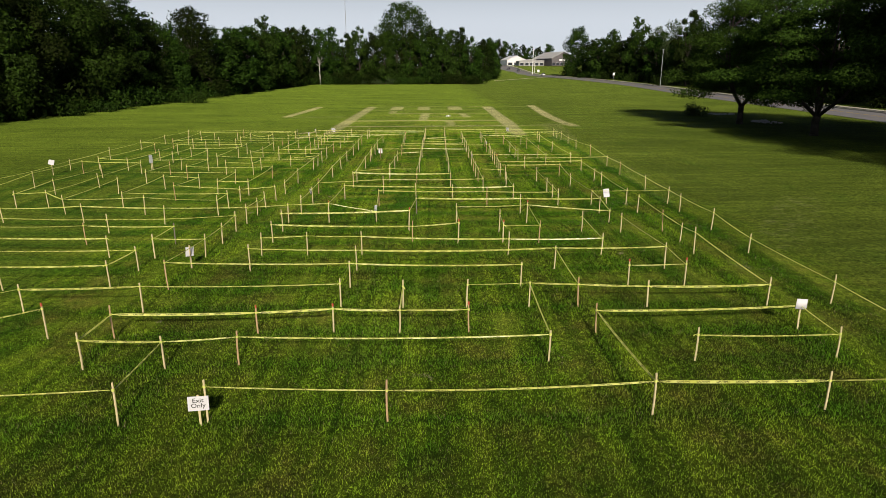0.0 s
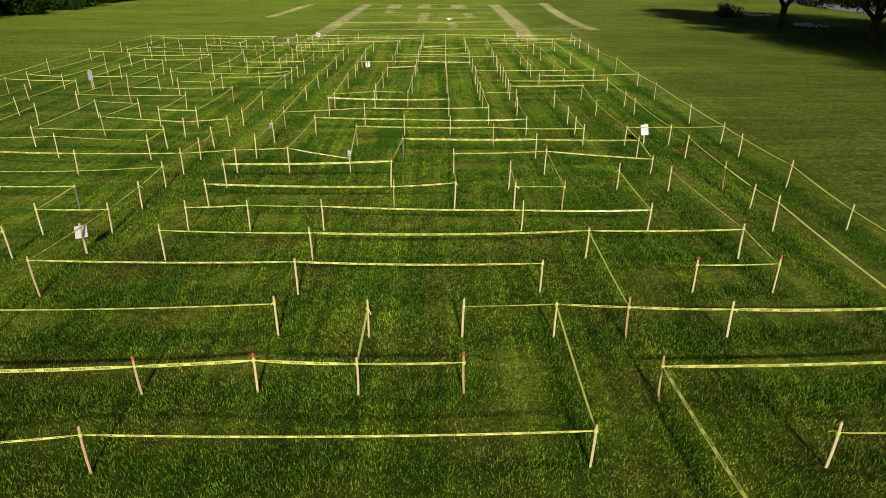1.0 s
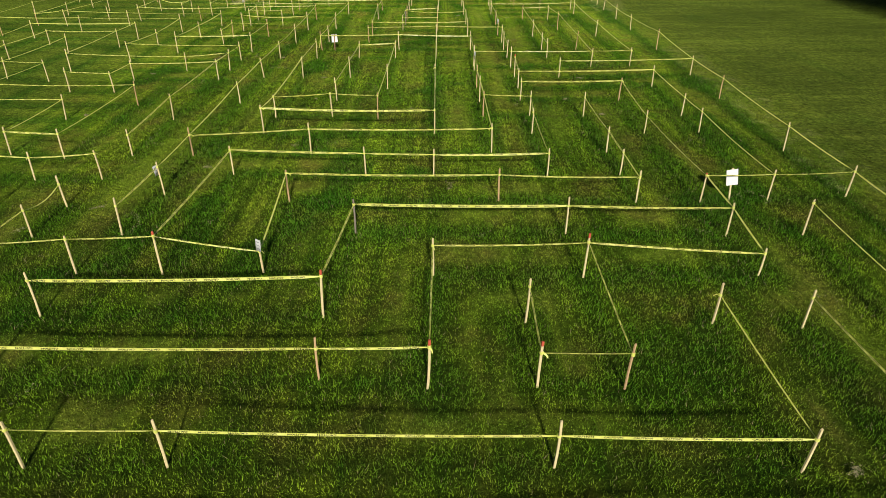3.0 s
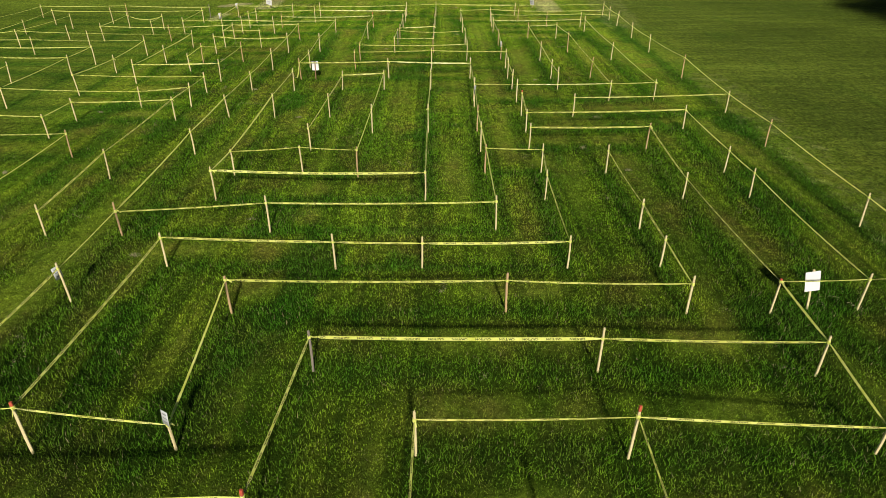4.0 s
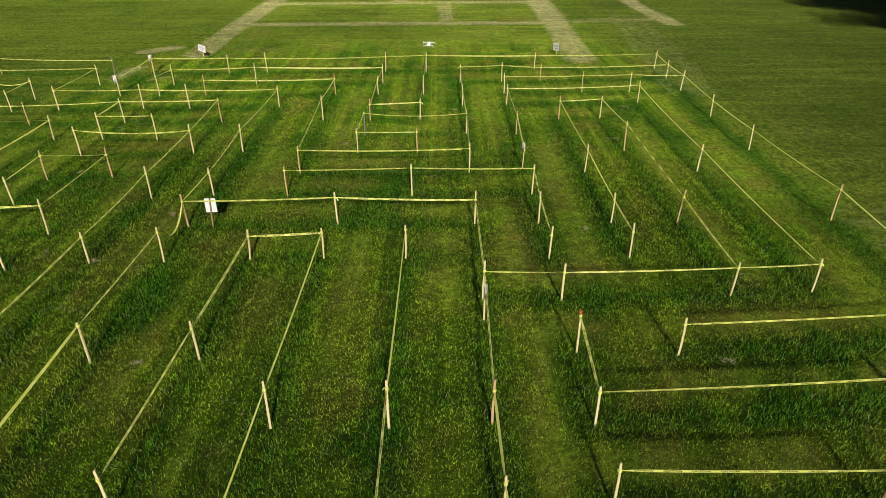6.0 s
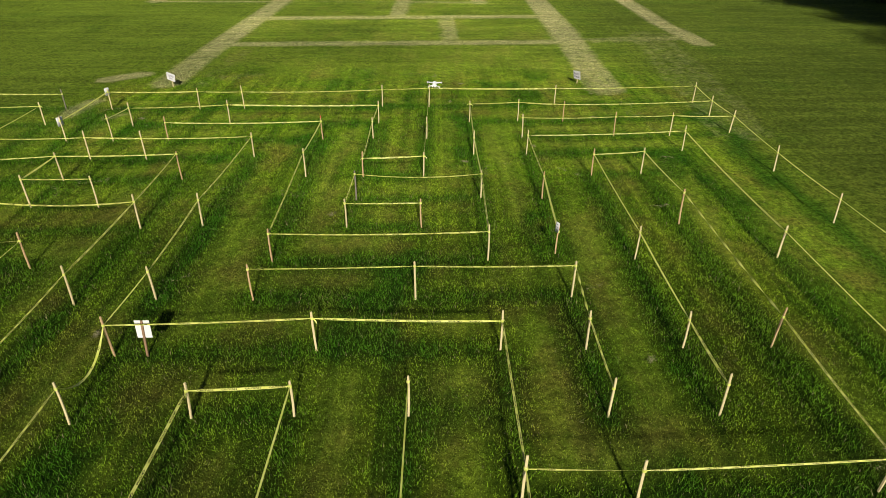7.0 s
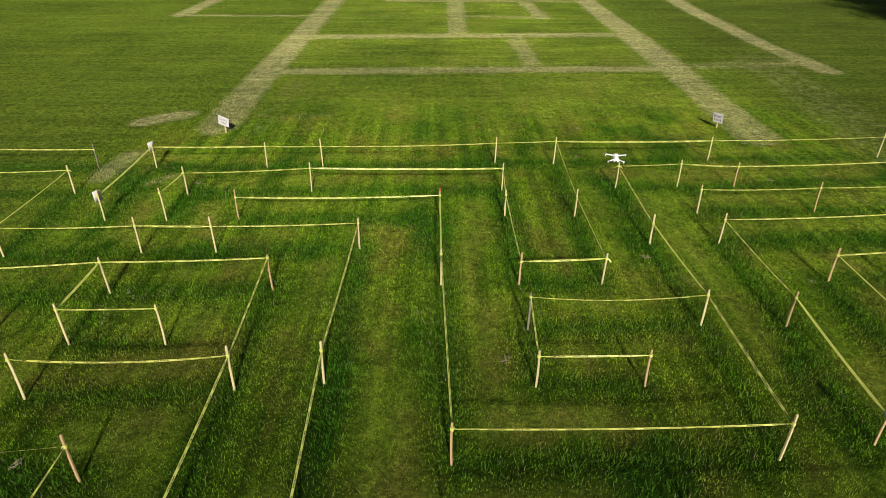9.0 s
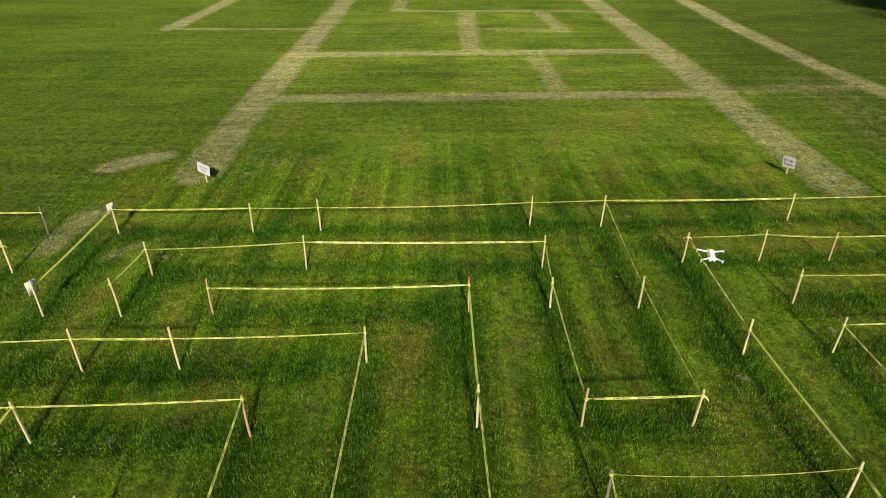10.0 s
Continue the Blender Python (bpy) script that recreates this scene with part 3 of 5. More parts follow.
# rank grass that the mower missed by the tapes and in patches; worn ground in the lanes
_px, _py = np.meshgrid(GX, GY)
in_maze = smooth((_px + 13.5) / 2.5) * smooth((13.5 - _px) / 2.5) * smooth((_py - 6.5) / 3.0) * smooth((67.5 - _py) / 3.0)
kept_field = smooth((_px + 16.0) / 6.0) * smooth((16.0 - _px) / 6.0) * smooth((_py - 5.0) / 3.0) * smooth((73.0 - _py) / 12.0)
kept_field = 0.60 * kept_field + 0.40 * in_maze
lush_field = np.clip(np.exp(-((near_tape / (0.36 + 0.10 * np.clip(mottle(3, 3.0, 3.0), -1.5, 2))) ** 2)) * 0.85 + smooth((mottle(1, 1.3, 2.2) - 0.75) / 1.3) * (0.25 + 0.60 * in_maze), 0, 1)
trod_field = in_maze * smooth((near_tape - 0.25) / 0.40) * (near_tape < 1.2) * smooth((mottle(2, 1.0, 4.5) + 0.75 + 0.70 * smooth((_py - 46.0) / 9.0)) / 1.9) * (1 - 0.7 * lush_field)
early = smooth((30.0 - _py) / 12.0)
lush_field *= 1 - 0.25 * early
trod_field = np.clip(trod_field * (1 + 0.5 * early), 0, 1) * smooth((_py - 11.0) / 5.0)
trod_field += (0.60 + 0.3 * early) * in_maze * (near_tape >= 1.2) * smooth((mottle(6, 1.3, 4.0) - 0.55) / 1.5) * smooth((_py - 11.0) / 5.0)
# paler mown turf beyond the maze
trod_field += 0.80 * smooth((_py - 63.0) / 4.0) * smooth((106.0 - _py) / 14.0) * smooth((11.5 - np.abs(_px)) / 2.0) * smooth((mottle(8, 2.5, 2.5) + 1.4) / 2.4)


def lines(lo, hi, step, out, grow=1.35):
    fine = list(np.arange(lo, hi + step / 2, step))
    d, up, down = step, [], []
    a, b = fine[-1], fine[0]
    while a < out[1]:
        d *= grow
        a += min(d, 160)
        up.append(a)
    d = step
    while b > out[0]:
        d *= grow
        b -= min(d, 160)
        down.append(b)
    return np.array(down[::-1] + fine + up)


def blade_share(x, y):
    """How densely modelled blades stand across the field, 1 in the middle."""
    mid = 1.0 - 3.4 * smooth((np.asarray(y, float) - 42.0) / 14.0)
    return smooth((x - mid + 13.5) / 6.0) * smooth((13.5 - x + mid) / 6.0) * smooth((y - 4.5) / 3.0) * smooth((78.0 - y) / 17.0)


# share of painted shade on the lawn, rising past x = 10
def side_shade(x):
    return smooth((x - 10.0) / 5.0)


def ground():
    xs, ys = lines(-22, 20, 0.30, (-1600, 1600)), lines(4, 116, 0.34, (-900, 2600), 1.12)
    px, py = np.meshgrid(xs, ys)
    x, y = px.ravel(), py.ravel()
    z = land(x, y) + 0.012 * np.sin(x * 1.7 + np.sin(y * 0.9)) * np.sin(y * 1.3)
    w, h = len(xs), len(ys)
    i, j = np.meshgrid(np.arange(w - 1), np.arange(h - 1))
    a = (j * w + i).ravel()
    quads = np.stack([a, a + 1, a + w + 1, a + w], 1)
    # how far the ground is darkened for shade between the blades
    gap_shade = blade_share(x, y) ** 1.3 * (1 - 0.50 * smooth((y - 47.0) / 9.0)) * (1 - 0.50 * np.clip(sample(trod_field, x, y), 0, 1))
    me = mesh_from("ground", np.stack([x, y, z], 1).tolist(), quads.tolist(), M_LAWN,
                   {"lush": sample(lush_field, x, y), "trod": sample(trod_field, x, y), "dry": sample(dry_field, x, y), "maze": sample(kept_field, x, y), "gap_shade": gap_shade, "side_shade": side_shade(x)}, True)
    return tagged(new("ground", me), "mown green lawn with trodden lanes and dry strips", "lawn", kind="structure")


ground()


def grass(count):
    """Loose blades of grass where the lawn is seen from nearby, taller under the tapes."""
    rng = np.random.default_rng(4)
    # tufts of about four blades that part from one root
    y = rng.uniform(4.5, 78.0, count // 4)
    x = rng.uniform(-15.9, 14.5, count // 4)
    keep = rng.random(count // 4) < blade_share(x, y)
    x, y = np.repeat(x[keep], 4), np.repeat(y[keep], 4)
    vigour = np.repeat(rng.uniform(0.65, 1.3, len(x) // 4), 4)
    ox, oy = rng.normal(0, 0.040, len(x)), rng.normal(0, 0.040, len(x))
    x, y = x + ox, y + oy
    n = len(x)
    lush, trod, dry = sample(lush_field, x, y), sample(trod_field, x, y), sample(dry_field, x, y)
    tall = (0.046 + 0.038 * lush) * rng.uniform(0.5, 1.4, n) * vigour * (1 - 0.40 * trod)
    wide = rng.uniform(0.0032, 0.0070, n) * (1 + 0.25 * lush)
    turn = rng.uniform(0, 2 * math.pi, n)
    lean = tall * np.abs(rng.normal(0, 0.62, n))
    way = np.arctan2(oy, ox) + rng.normal(0, 0.8, n)
    z = 0.012 * np.sin(x * 1.7 + np.sin(y * 0.9)) * np.sin(y * 1.3) - 0.004
    v = np.empty((n, 3, 3))
    cx, cy = np.cos(turn) * wide, np.sin(turn) * wide
    v[:, 0] = np.stack([x - cx, y - cy, z], 1)
    v[:, 1] = np.stack([x + cx, y + cy, z], 1)
    v[:, 2] = np.stack([x + lean * np.cos(way), y + lean * np.sin(way), z + tall], 1)
    me = bpy.data.meshes.new("grass")
    me.vertices.add(3 * n)
    me.vertices.foreach_set("co", v.ravel())
    me.loops.add(3 * n)
    me.loops.foreach_set("vertex_index", np.arange(3 * n, dtype=np.int32))
    me.polygons.add(n)
    me.polygons.foreach_set("loop_start", np.arange(0, 3 * n, 3, dtype=np.int32))
    me.materials.append(M_BLADE)
    for key, vals in (("lush", lush), ("trod", trod), ("dry", dry), ("maze", sample(kept_field, x, y)), ("side_shade", side_shade(x))):
        me.attributes.new(key, "FLOAT", "POINT").data.foreach_set("value", np.repeat(vals, 3))
    me.update(calc_edges=True)
    return tagged(new("grass", me), "short green grass, longer below the tapes", "grass", kind="stuff")


grass(2750000)


def clippings():
    """Dead mowings in thin arcs and small heaps on the lanes."""
    r = np.random.default_rng(9)
    v = []
    for _ in range(80):
        cx, cy = r.uniform(-11, 11), r.uniform(8, 66)
        n = int(r.integers(12, 70))
        bend, turn, long = r.uniform(0.2, 0.9), r.uniform(0, 6.28), r.uniform(0.1, 1.3) * n / 70
        if r.random() < 0.35:
            n, long = n + 50, 0.08
        s = r.uniform(-1, 1, n)
        a = turn + s * long / bend
        x = cx + bend * (np.cos(a) - math.cos(turn)) + r.normal(0, 0.035, n)
        y = cy + bend * (np.sin(a) - math.sin(turn)) + r.normal(0, 0.035, n)
        way, half = r.uniform(0, 6.28, n), r.uniform(0.012, 0.034, n)
        dx, dy = np.cos(way), np.sin(way)
        z = 0.058 + r.uniform(0, 0.025, n)
        for i in range(n):
            v += [(x[i] - dx[i] * half[i], y[i] - dy[i] * half[i], z[i] - 0.01), (x[i] + dx[i] * half[i], y[i] + dy[i] * half[i], z[i] + r.uniform(-0.01, 0.02)), (x[i] - dy[i] * 0.006, y[i] + dx[i] * 0.006, z[i] + 0.004)]
    me = mesh_from("dead_clippings", v, [(i, i + 1, i + 2) for i in range(0, len(v), 3)], M_CLIPPINGS)
    return tagged(new("dead_clippings", me), "pale dry grass clippings scattered on the lawn", "clippings", kind="stuff")


clippings()


# Posts: square sawn stakes driven into the lawn.
def stake_mesh(name, rng, material, height=0.92):
    """A square sawn stake with chamfered edges, a blunt top and a slight bow."""
    w, d = 0.0185 * rng.uniform(0.9, 1.1), 0.0145 * rng.uniform(0.9, 1.15)
    bow = rng.uniform(-0.012, 0.012)
    verts, faces = [], []
    levels = [(-0.12, 0.9), (0.0, 1.0), (0.3 * height, 1.0), (0.65 * height, 0.99), (height - 0.012, 0.97), (height, 0.74)]
    c = 0.30
    outline = [(1, -1 + c), (1, 1 - c), (1 - c, 1), (-1 + c, 1), (-1, 1 - c), (-1, -1 + c), (-1 + c, -1), (1 - c, -1)]
    for z, s in levels:
        shift = bow * math.sin(math.pi * max(0, z) / height)
        verts += [(w * s * x + shift, d * s * y, z + (0.006 * x if z == height else 0)) for x, y in outline]
    for k in range(len(levels) - 1):
        for i in range(8):
            j = (i + 1) % 8
            faces.append((8 * k + i, 8 * k + j, 8 * k + 8 + j, 8 * k + 8 + i))
    faces.append(tuple(range(8 * len(levels) - 8, 8 * len(levels))))
    return mesh_from(name, verts, faces, material)


rng = random.Random(11)
STAKES = [stake_mesh("wooden_stake", rng, M_STAKE, h) for h in (0.76, 0.79, 0.82, 0.86, 0.89, 0.93)]
STAKES_RED = [stake_mesh("wooden_stake", rng, M_STAKE_RED, h) for h in (0.78, 0.82, 0.88)]
STAKES_GREY = [stake_mesh("wooden_stake", rng, M_STAKE_GREY, 0.84)]


def tip_mesh():
    bm = bmesh.new()
    box(bm, (-0.0200, -0.0170, -0.075), (0.0200, 0.0170, 0.006), 0.005)
    me = bpy.data.meshes.new("painted_tip")
    bm.to_mesh(me)
    bm.free()
    me.materials.append(M_RED)
    return me


TIP = tip_mesh()
GREY_SPOTS = ((-0.47, 52.25), (-0.63, 27.23), (-9.45, 22.35), (-12.65, 60.34))
RED_TIPS = ((4.06, 25.39), (2.7, 22.26), (-2.18, 56.89), (5.89, 17.39), (7.65, 28.8), (-9.22, 13.93), (4.4, 40.63), (-4.24, 14.12), (-2.4, 14.17), (0.93, 14.1), (7.58, 17.37), (-4.27, 25.56), (1.02, 22.25), (-0.86, 24.09))
BROWN_SPOTS = ((-7.72, 17.37), (-4.24, 14.12), (-4.21, 12.43), (3.99, 15.65), (4.04, 13.98), (0.93, 14.1), (-7.61, 13.89), (-4.23, 45.52), (-2.16, 47.31), (-7.43, 56.88), (4.46, 49.15), (1.29, 50.5), (4.61, 52.2), (-0.81, 10.1))
heads = {}
TALL = {}


def tall(x, y, top, tie):
    """Height of a stake's head and of the tape on it."""
    TALL[(x, y)] = (top, tie)


tall(-5.69, 10.05, 0.88, 0.73)
tall(-0.81, 10.1, 0.85, 0.64)
tall(-4.1, 10.14, 0.87, 0.72)
tall(4.12, 10.19, 0.89, 0.72)
tall(7.46, 10.31, 0.82, 0.62)
tall(-7.51, 12.28, 0.88, 0.69)
tall(-5.76, 12.29, 0.78, 0.63)
tall(5.85, 12.42, 0.81, 0.61)
tall(-4.21, 12.43, 0.82, 0.67)
tall(2.6, 12.47, 0.75, 0.64)
tall(9.08, 12.5, 0.75, 0.56)
tall(-7.61, 13.89, 0.87, 0.63)
tall(4.04, 13.98, 0.79, 0.59)
tall(-0.77, 14.07, 0.73, 0.61)
tall(0.93, 14.1, 0.80, 0.61)
tall(9.12, 14.1, 0.79, 0.62)
tall(-4.24, 14.12, 0.75, 0.56)
tall(-2.4, 14.17, 0.75, 0.61)
tall(-7.67, 15.58, 0.85, 0.74)
tall(-10.86, 15.65, 0.81, 0.66)
tall(3.99, 15.65, 0.89, 0.68)
tall(5.9, 15.71, 0.76, 0.58)
tall(9.2, 15.71, 0.83, 0.60)
tall(0.97, 15.74, 0.82, 0.66)
tall(2.67, 15.75, 0.74, 0.68)
tall(-2.45, 15.85, 0.84, 0.68)
tall(5.89, 17.39, 0.83, 0.64)
tall(-2.39, 17.42, 0.84, 0.75)
tall(2.68, 17.43, 0.77, 0.68)
tall(7.59, 19.02, 0.89, 0.75)
tall(4, 19.06, 0.80, 0.71)
tall(-2.38, 19.07, 0.85, 0.70)
tall(-5.8, 19.08, 0.91, 0.75)
tall(5.95, 20.63, 0.80, 0.60)
tall(2.71, 20.74, 0.84, 0.58)
tall(-2.39, 20.77, 0.88, 0.69)
tall(-4.28, 20.78, 0.87, 0.72)
tall(-5.87, 20.79, 0.85, 0.65)
tall(4.06, 25.39, 0.98, 0.79)
tall(7.57, 25.45, 0.62, 0.50)
tall(1.1, 25.46, 0.86, 0.69)
tall(-4.27, 25.56, 0.96, 0.86)
tall(-2.28, 25.59, 0.63, 0.50)
tall(7.58, 27.06, 0.82, 0.70)
tall(4.04, 27.19, 0.91, 0.68)
tall(-0.63, 27.23, 0.85, 0.72)
tall(6.07, 28.79, 0.85, 0.67)
tall(7.65, 28.8, 0.77, 0.72)
tall(-2.42, 28.85, 0.86, 0.76)
tall(2.7, 28.88, 0.86, 0.70)
tall(9.35, 28.89, 0.83, 0.70)
tall(4.14, 30.42, 0.79, 0.65)
tall(-0.71, 30.44, 0.84, 0.65)
tall(1.1, 30.45, 0.77, 0.61)
tall(6.11, 30.48, 0.75, 0.65)
tall(-4.26, 30.56, 0.81, 0.69)
tall(-2.45, 32.07, 0.94, 0.74)
tall(2.78, 32.1, 0.92, 0.76)
tall(6.15, 32.15, 0.79, 0.65)
tall(4.18, 33.74, 0.85, 0.71)
tall(1.12, 33.75, 0.85, 0.77)
tall(-4.21, 33.76, 0.94, 0.83)
tall(7.74, 33.8, 0.75, 0.57)
tall(-0.76, 35.24, 0.91, 0.80)
tall(-4.2, 35.4, 0.78, 0.71)
tall(-2.31, 35.45, 0.86, 0.81)
tall(4.34, 35.49, 0.89, 0.70)
tall(6.16, 35.49, 0.84, 0.66)
tall(2.77, 35.5, 0.87, 0.75)
tall(9.52, 35.54, 0.79, 0.64)
tall(1.15, 38.84, 0.99, 0.82)
tall(-0.68, 38.86, 0.97, 0.79)
tall(4.34, 38.87, 0.80, 0.68)
tall(2.75, 38.92, 0.93, 0.71)
tall(-4.2, 40.42, 0.88, 0.80)
tall(-2.3, 40.47, 0.88, 0.72)
tall(6.21, 40.54, 0.83, 0.68)
tall(4.42, 42.27, 0.89, 0.69)
tall(2.82, 42.3, 0.94, 0.69)
tall(7.94, 42.45, 0.79, 0.66)
tall(9.66, 42.53, 0.81, 0.67)
tall(-4.23, 45.52, 0.90, 0.69)
tall(4.43, 45.62, 0.89, 0.72)
tall(-0.57, 45.64, 0.87, 0.72)
tall(2.84, 45.64, 0.90, 0.67)
tall(-5.79, 47.16, 0.94, 0.73)
tall(1.22, 47.30, 0.93, 0.81)
tall(-2.16, 47.31, 0.86, 0.73)
tall(4.5, 47.37, 0.87, 0.75)
tall(-7.47, 48.58, 0.93, 0.70)
tall(-2.1, 48.82, 0.87, 0.74)
tall(2.85, 48.88, 0.94, 0.76)
tall(-9.22, 50.28, 0.96, 0.83)
tall(-5.76, 50.45, 0.97, 0.76)
tall(-0.6, 50.5, 0.82, 0.68)
tall(1.29, 50.5, 0.81, 0.68)
tall(-4.26, 50.61, 0.92, 0.72)
tall(-9.19, 51.7, 0.96, 0.83)
tall(-7.4, 51.71, 0.92, 0.83)
tall(-0.53, 52.11, 0.89, 0.78)
tall(4.61, 52.2, 0.82, 0.67)
tall(2.91, 52.22, 0.86, 0.74)
tall(-9.21, 53.44, 0.92, 0.80)
tall(-5.8, 53.54, 0.90, 0.82)
tall(-2.2, 53.71, 0.92, 0.77)
tall(1.3, 53.71, 0.81, 0.67)
tall(-0.5, 53.73, 0.81, 0.58)
tall(-9.23, 55.12, 0.97, 0.74)
tall(-7.5, 55.17, 0.94, 0.67)
tall(-4.13, 55.32, 0.84, 0.71)
tall(2.9, 55.51, 0.82, 0.56)
tall(4.61, 55.55, 0.83, 0.64)
tall(-9.26, 56.78, 0.96, 0.81)
tall(-7.43, 56.88, 0.85, 0.63)
tall(-2.18, 56.89, 0.86, 0.67)
tall(1.36, 57.02, 0.79, 0.58)
tall(-0.48, 57.05, 0.76, 0.61)
tall(4.67, 57.17, 0.84, 0.71)
tall(-9.26, 58.38, 0.88, 0.68)
tall(-5.83, 58.61, 0.90, 0.71)
tall(-0.41, 58.66, 0.85, 0.68)
tall(2.92, 58.87, 0.80, 0.67)
tall(4.71, 58.87, 0.86, 0.74)
tall(6.41, 58.92, 0.77, 0.63)
tall(-10.89, 60.36, 0.81, 0.70)
tall(-7.5, 60.38, 0.83, 0.68)
tall(-5.8, 60.48, 0.91, 0.67)
tall(1.42, 60.68, 0.91, 0.76)
tall(-0.43, 60.71, 0.88, 0.69)
tall(6.43, 60.98, 0.80, 0.66)


def wooden_stake(x, y):
    """A stake at a spot; where one stands already it serves both tapes."""
    key = (round(x, 2), round(y, 2))
    if key in heads:
        return heads[key]
    r = random.Random(hash(key) & 0xFFFF)
    grey = any(math.dist(key, s) < 0.3 for s in GREY_SPOTS)
    red = r.random() < 0.10 or any(math.dist(key, s) < 0.3 for s in BROWN_SPOTS)
    me = r.choice(STAKES_GREY if grey else STAKES_RED if red else STAKES)
    ob = new("wooden_stake", me)
    top, tie = next((h for p, h in TALL.items() if math.dist(p, key) < 0.05), (0.0, 0.0))
    if not top:
        top = min(1.0, max(0.72, r.gauss(0.86, 0.055)))
        tie = top - min(0.24, max(0.07, r.gauss(0.155, 0.04)))
    lean = 0.8 if key in TALL else 1.6
    ob.matrix_world = pose(x, y, 0, r.gauss(0, lean), r.gauss(0, lean), r.uniform(-30, 30)) @ Matrix.Diagonal((1, 1, top / max(v.co.z for v in me.vertices), 1))
    tagged(ob, "weathered grey wooden stake in the lawn" if grey else "reddish-brown sawn wooden stake in the lawn" if red else "pale sawn pine stake driven into the lawn", "stake", "maze stakes")
    if any(math.dist(key, s) < 0.35 for s in RED_TIPS):
        tip = new("painted_tip", TIP)
        tip.parent = ob
        tip.location = (0, 0, max(v.co.z for v in me.vertices))
        tagged(tip, "red painted tip")
    heads[key] = (ob, tie)
    return heads[key]


WORD_V, WORD_F = lettering_mesh("CAUTION", 0.032, 1)
WORD_V = WORD_V * np.array((0.25 / np.ptp(WORD_V[:, 0]), 0.050 / np.ptp(WORD_V[:, 1]), 0))
PITCH, HALF = 0.375, 0.038
WORD = mesh_from("word", [(x, y, o) for o in (0.003, -0.003) for x, y, _ in WORD_V], WORD_F + [tuple(i + len(WORD_V) for i in f) for f in WORD_F], M_INK)


def tape_span(a, b, parent, r, slack=None):
    """A length of printed film from one knot to the next: it sags, tilts, twists and bunches at the knots."""
    a, b = Vector(a), Vector(b)
    length = (b - a).length
    along = (b - a).normalized()
    side = Vector((0, 0, 1)).cross(along).normalized()
    up = along.cross(side)
    sag = slack if slack else r.uniform(0.004, 0.011) * length
    column = abs(along.y) > abs(along.x)
    wide = r.uniform(0.62, 0.76) if r.random() < 0.15 else r.uniform(0.33, 0.50)
    tilt, twist = r.gauss(0.05, 0.34), r.gauss(0, 0.5)
    mid = parent.matrix_world @ ((a + b) / 2)
    if column:
        # tilted to suit the view: one face up and towards the camera's path
        wide = r.uniform(0.34, 0.66)
        tilt = r.uniform(0.95, 1.40) * (-1 if (mid.x - 0.5) * along.y > 0 else 1)
    for (x, y), share in BROAD.items():
        if abs(mid.x - x) + abs(mid.y - y) < 0.15:
            wide, tilt, twist = share, r.uniform(-0.25, 0.35), r.gauss(0, 0.25)
    turns = next((n for (x, y), n in TWISTED.items() if abs(mid.x - x) + abs(mid.y - y) < 0.6), 0.0)
    if turns:
        twist, wide = turns * 2 * math.pi, 0.62
    wide *= 0.9
    wave, phase = r.uniform(0.0, 0.12), r.uniform(0, 6.28)
    flip = r.random() < 0.5

    def at(s, v, off=0.0):
        pinch = 0.30 + 0.70 * float(smooth(min(s, 1 - s) * length / 0.28))
        t = tilt + twist * (s - 0.5) + wave * math.sin(phase + s * length * 4.0)
        across = up * math.cos(t) + side * math.sin(t)
        out = side * math.cos(t) - up * math.sin(t)
        drop = Vector((0, 0, -4 * sag * s * (1 - s)))
        return a + along * (length * s) + drop + across * (HALF * wide * pinch * v) + out * (off + 0.004 * (1 - wide) * (1 - v * v))

    steps = max(6, int(length / (0.05 if turns else 0.16)))
    verts, faces = [], []
    for k in range(steps + 1):
        verts += [at(k / steps, v) for v in (-1, 0, 1)]
    for k in range(steps):
        for c in (0, 1):
            i = 3 * k + c
            faces.append((i, i + 1, i + 4, i + 3))
    span = part("tape_span", mesh_from("tape_span", verts, faces, M_TAPE, smooth=True), None, parent)
    if turns or length < 0.5 or abs(mid.x) > 16.0 or (column and (abs(mid.x) > 8.0 or r.random() < 0.35)):
        return span
    first = r.uniform(0.14, 0.34)
    for n in range(int((length - first) / PITCH) + 1):
        u = (first + n * PITCH) / length
        if u * length + 0.15 > length or wide < 0.24:
            continue
        ahead = (at(u + 0.04 / length, 0) - at(u - 0.04 / length, 0)).normalized()
        cross = (at(u, 1) - at(u, -1)).normalized()
        off = ahead.cross(cross)
        word = part("word", WORD, None, span)
        grid = Matrix((ahead, cross * min(1.0, wide * 1.05), off)).transposed().to_4x4()
        word.matrix_local = Matrix.Translation(at(u, 0)) @ grid @ Matrix.Rotation(math.pi if flip else 0.0, 4, "Z")
    return span


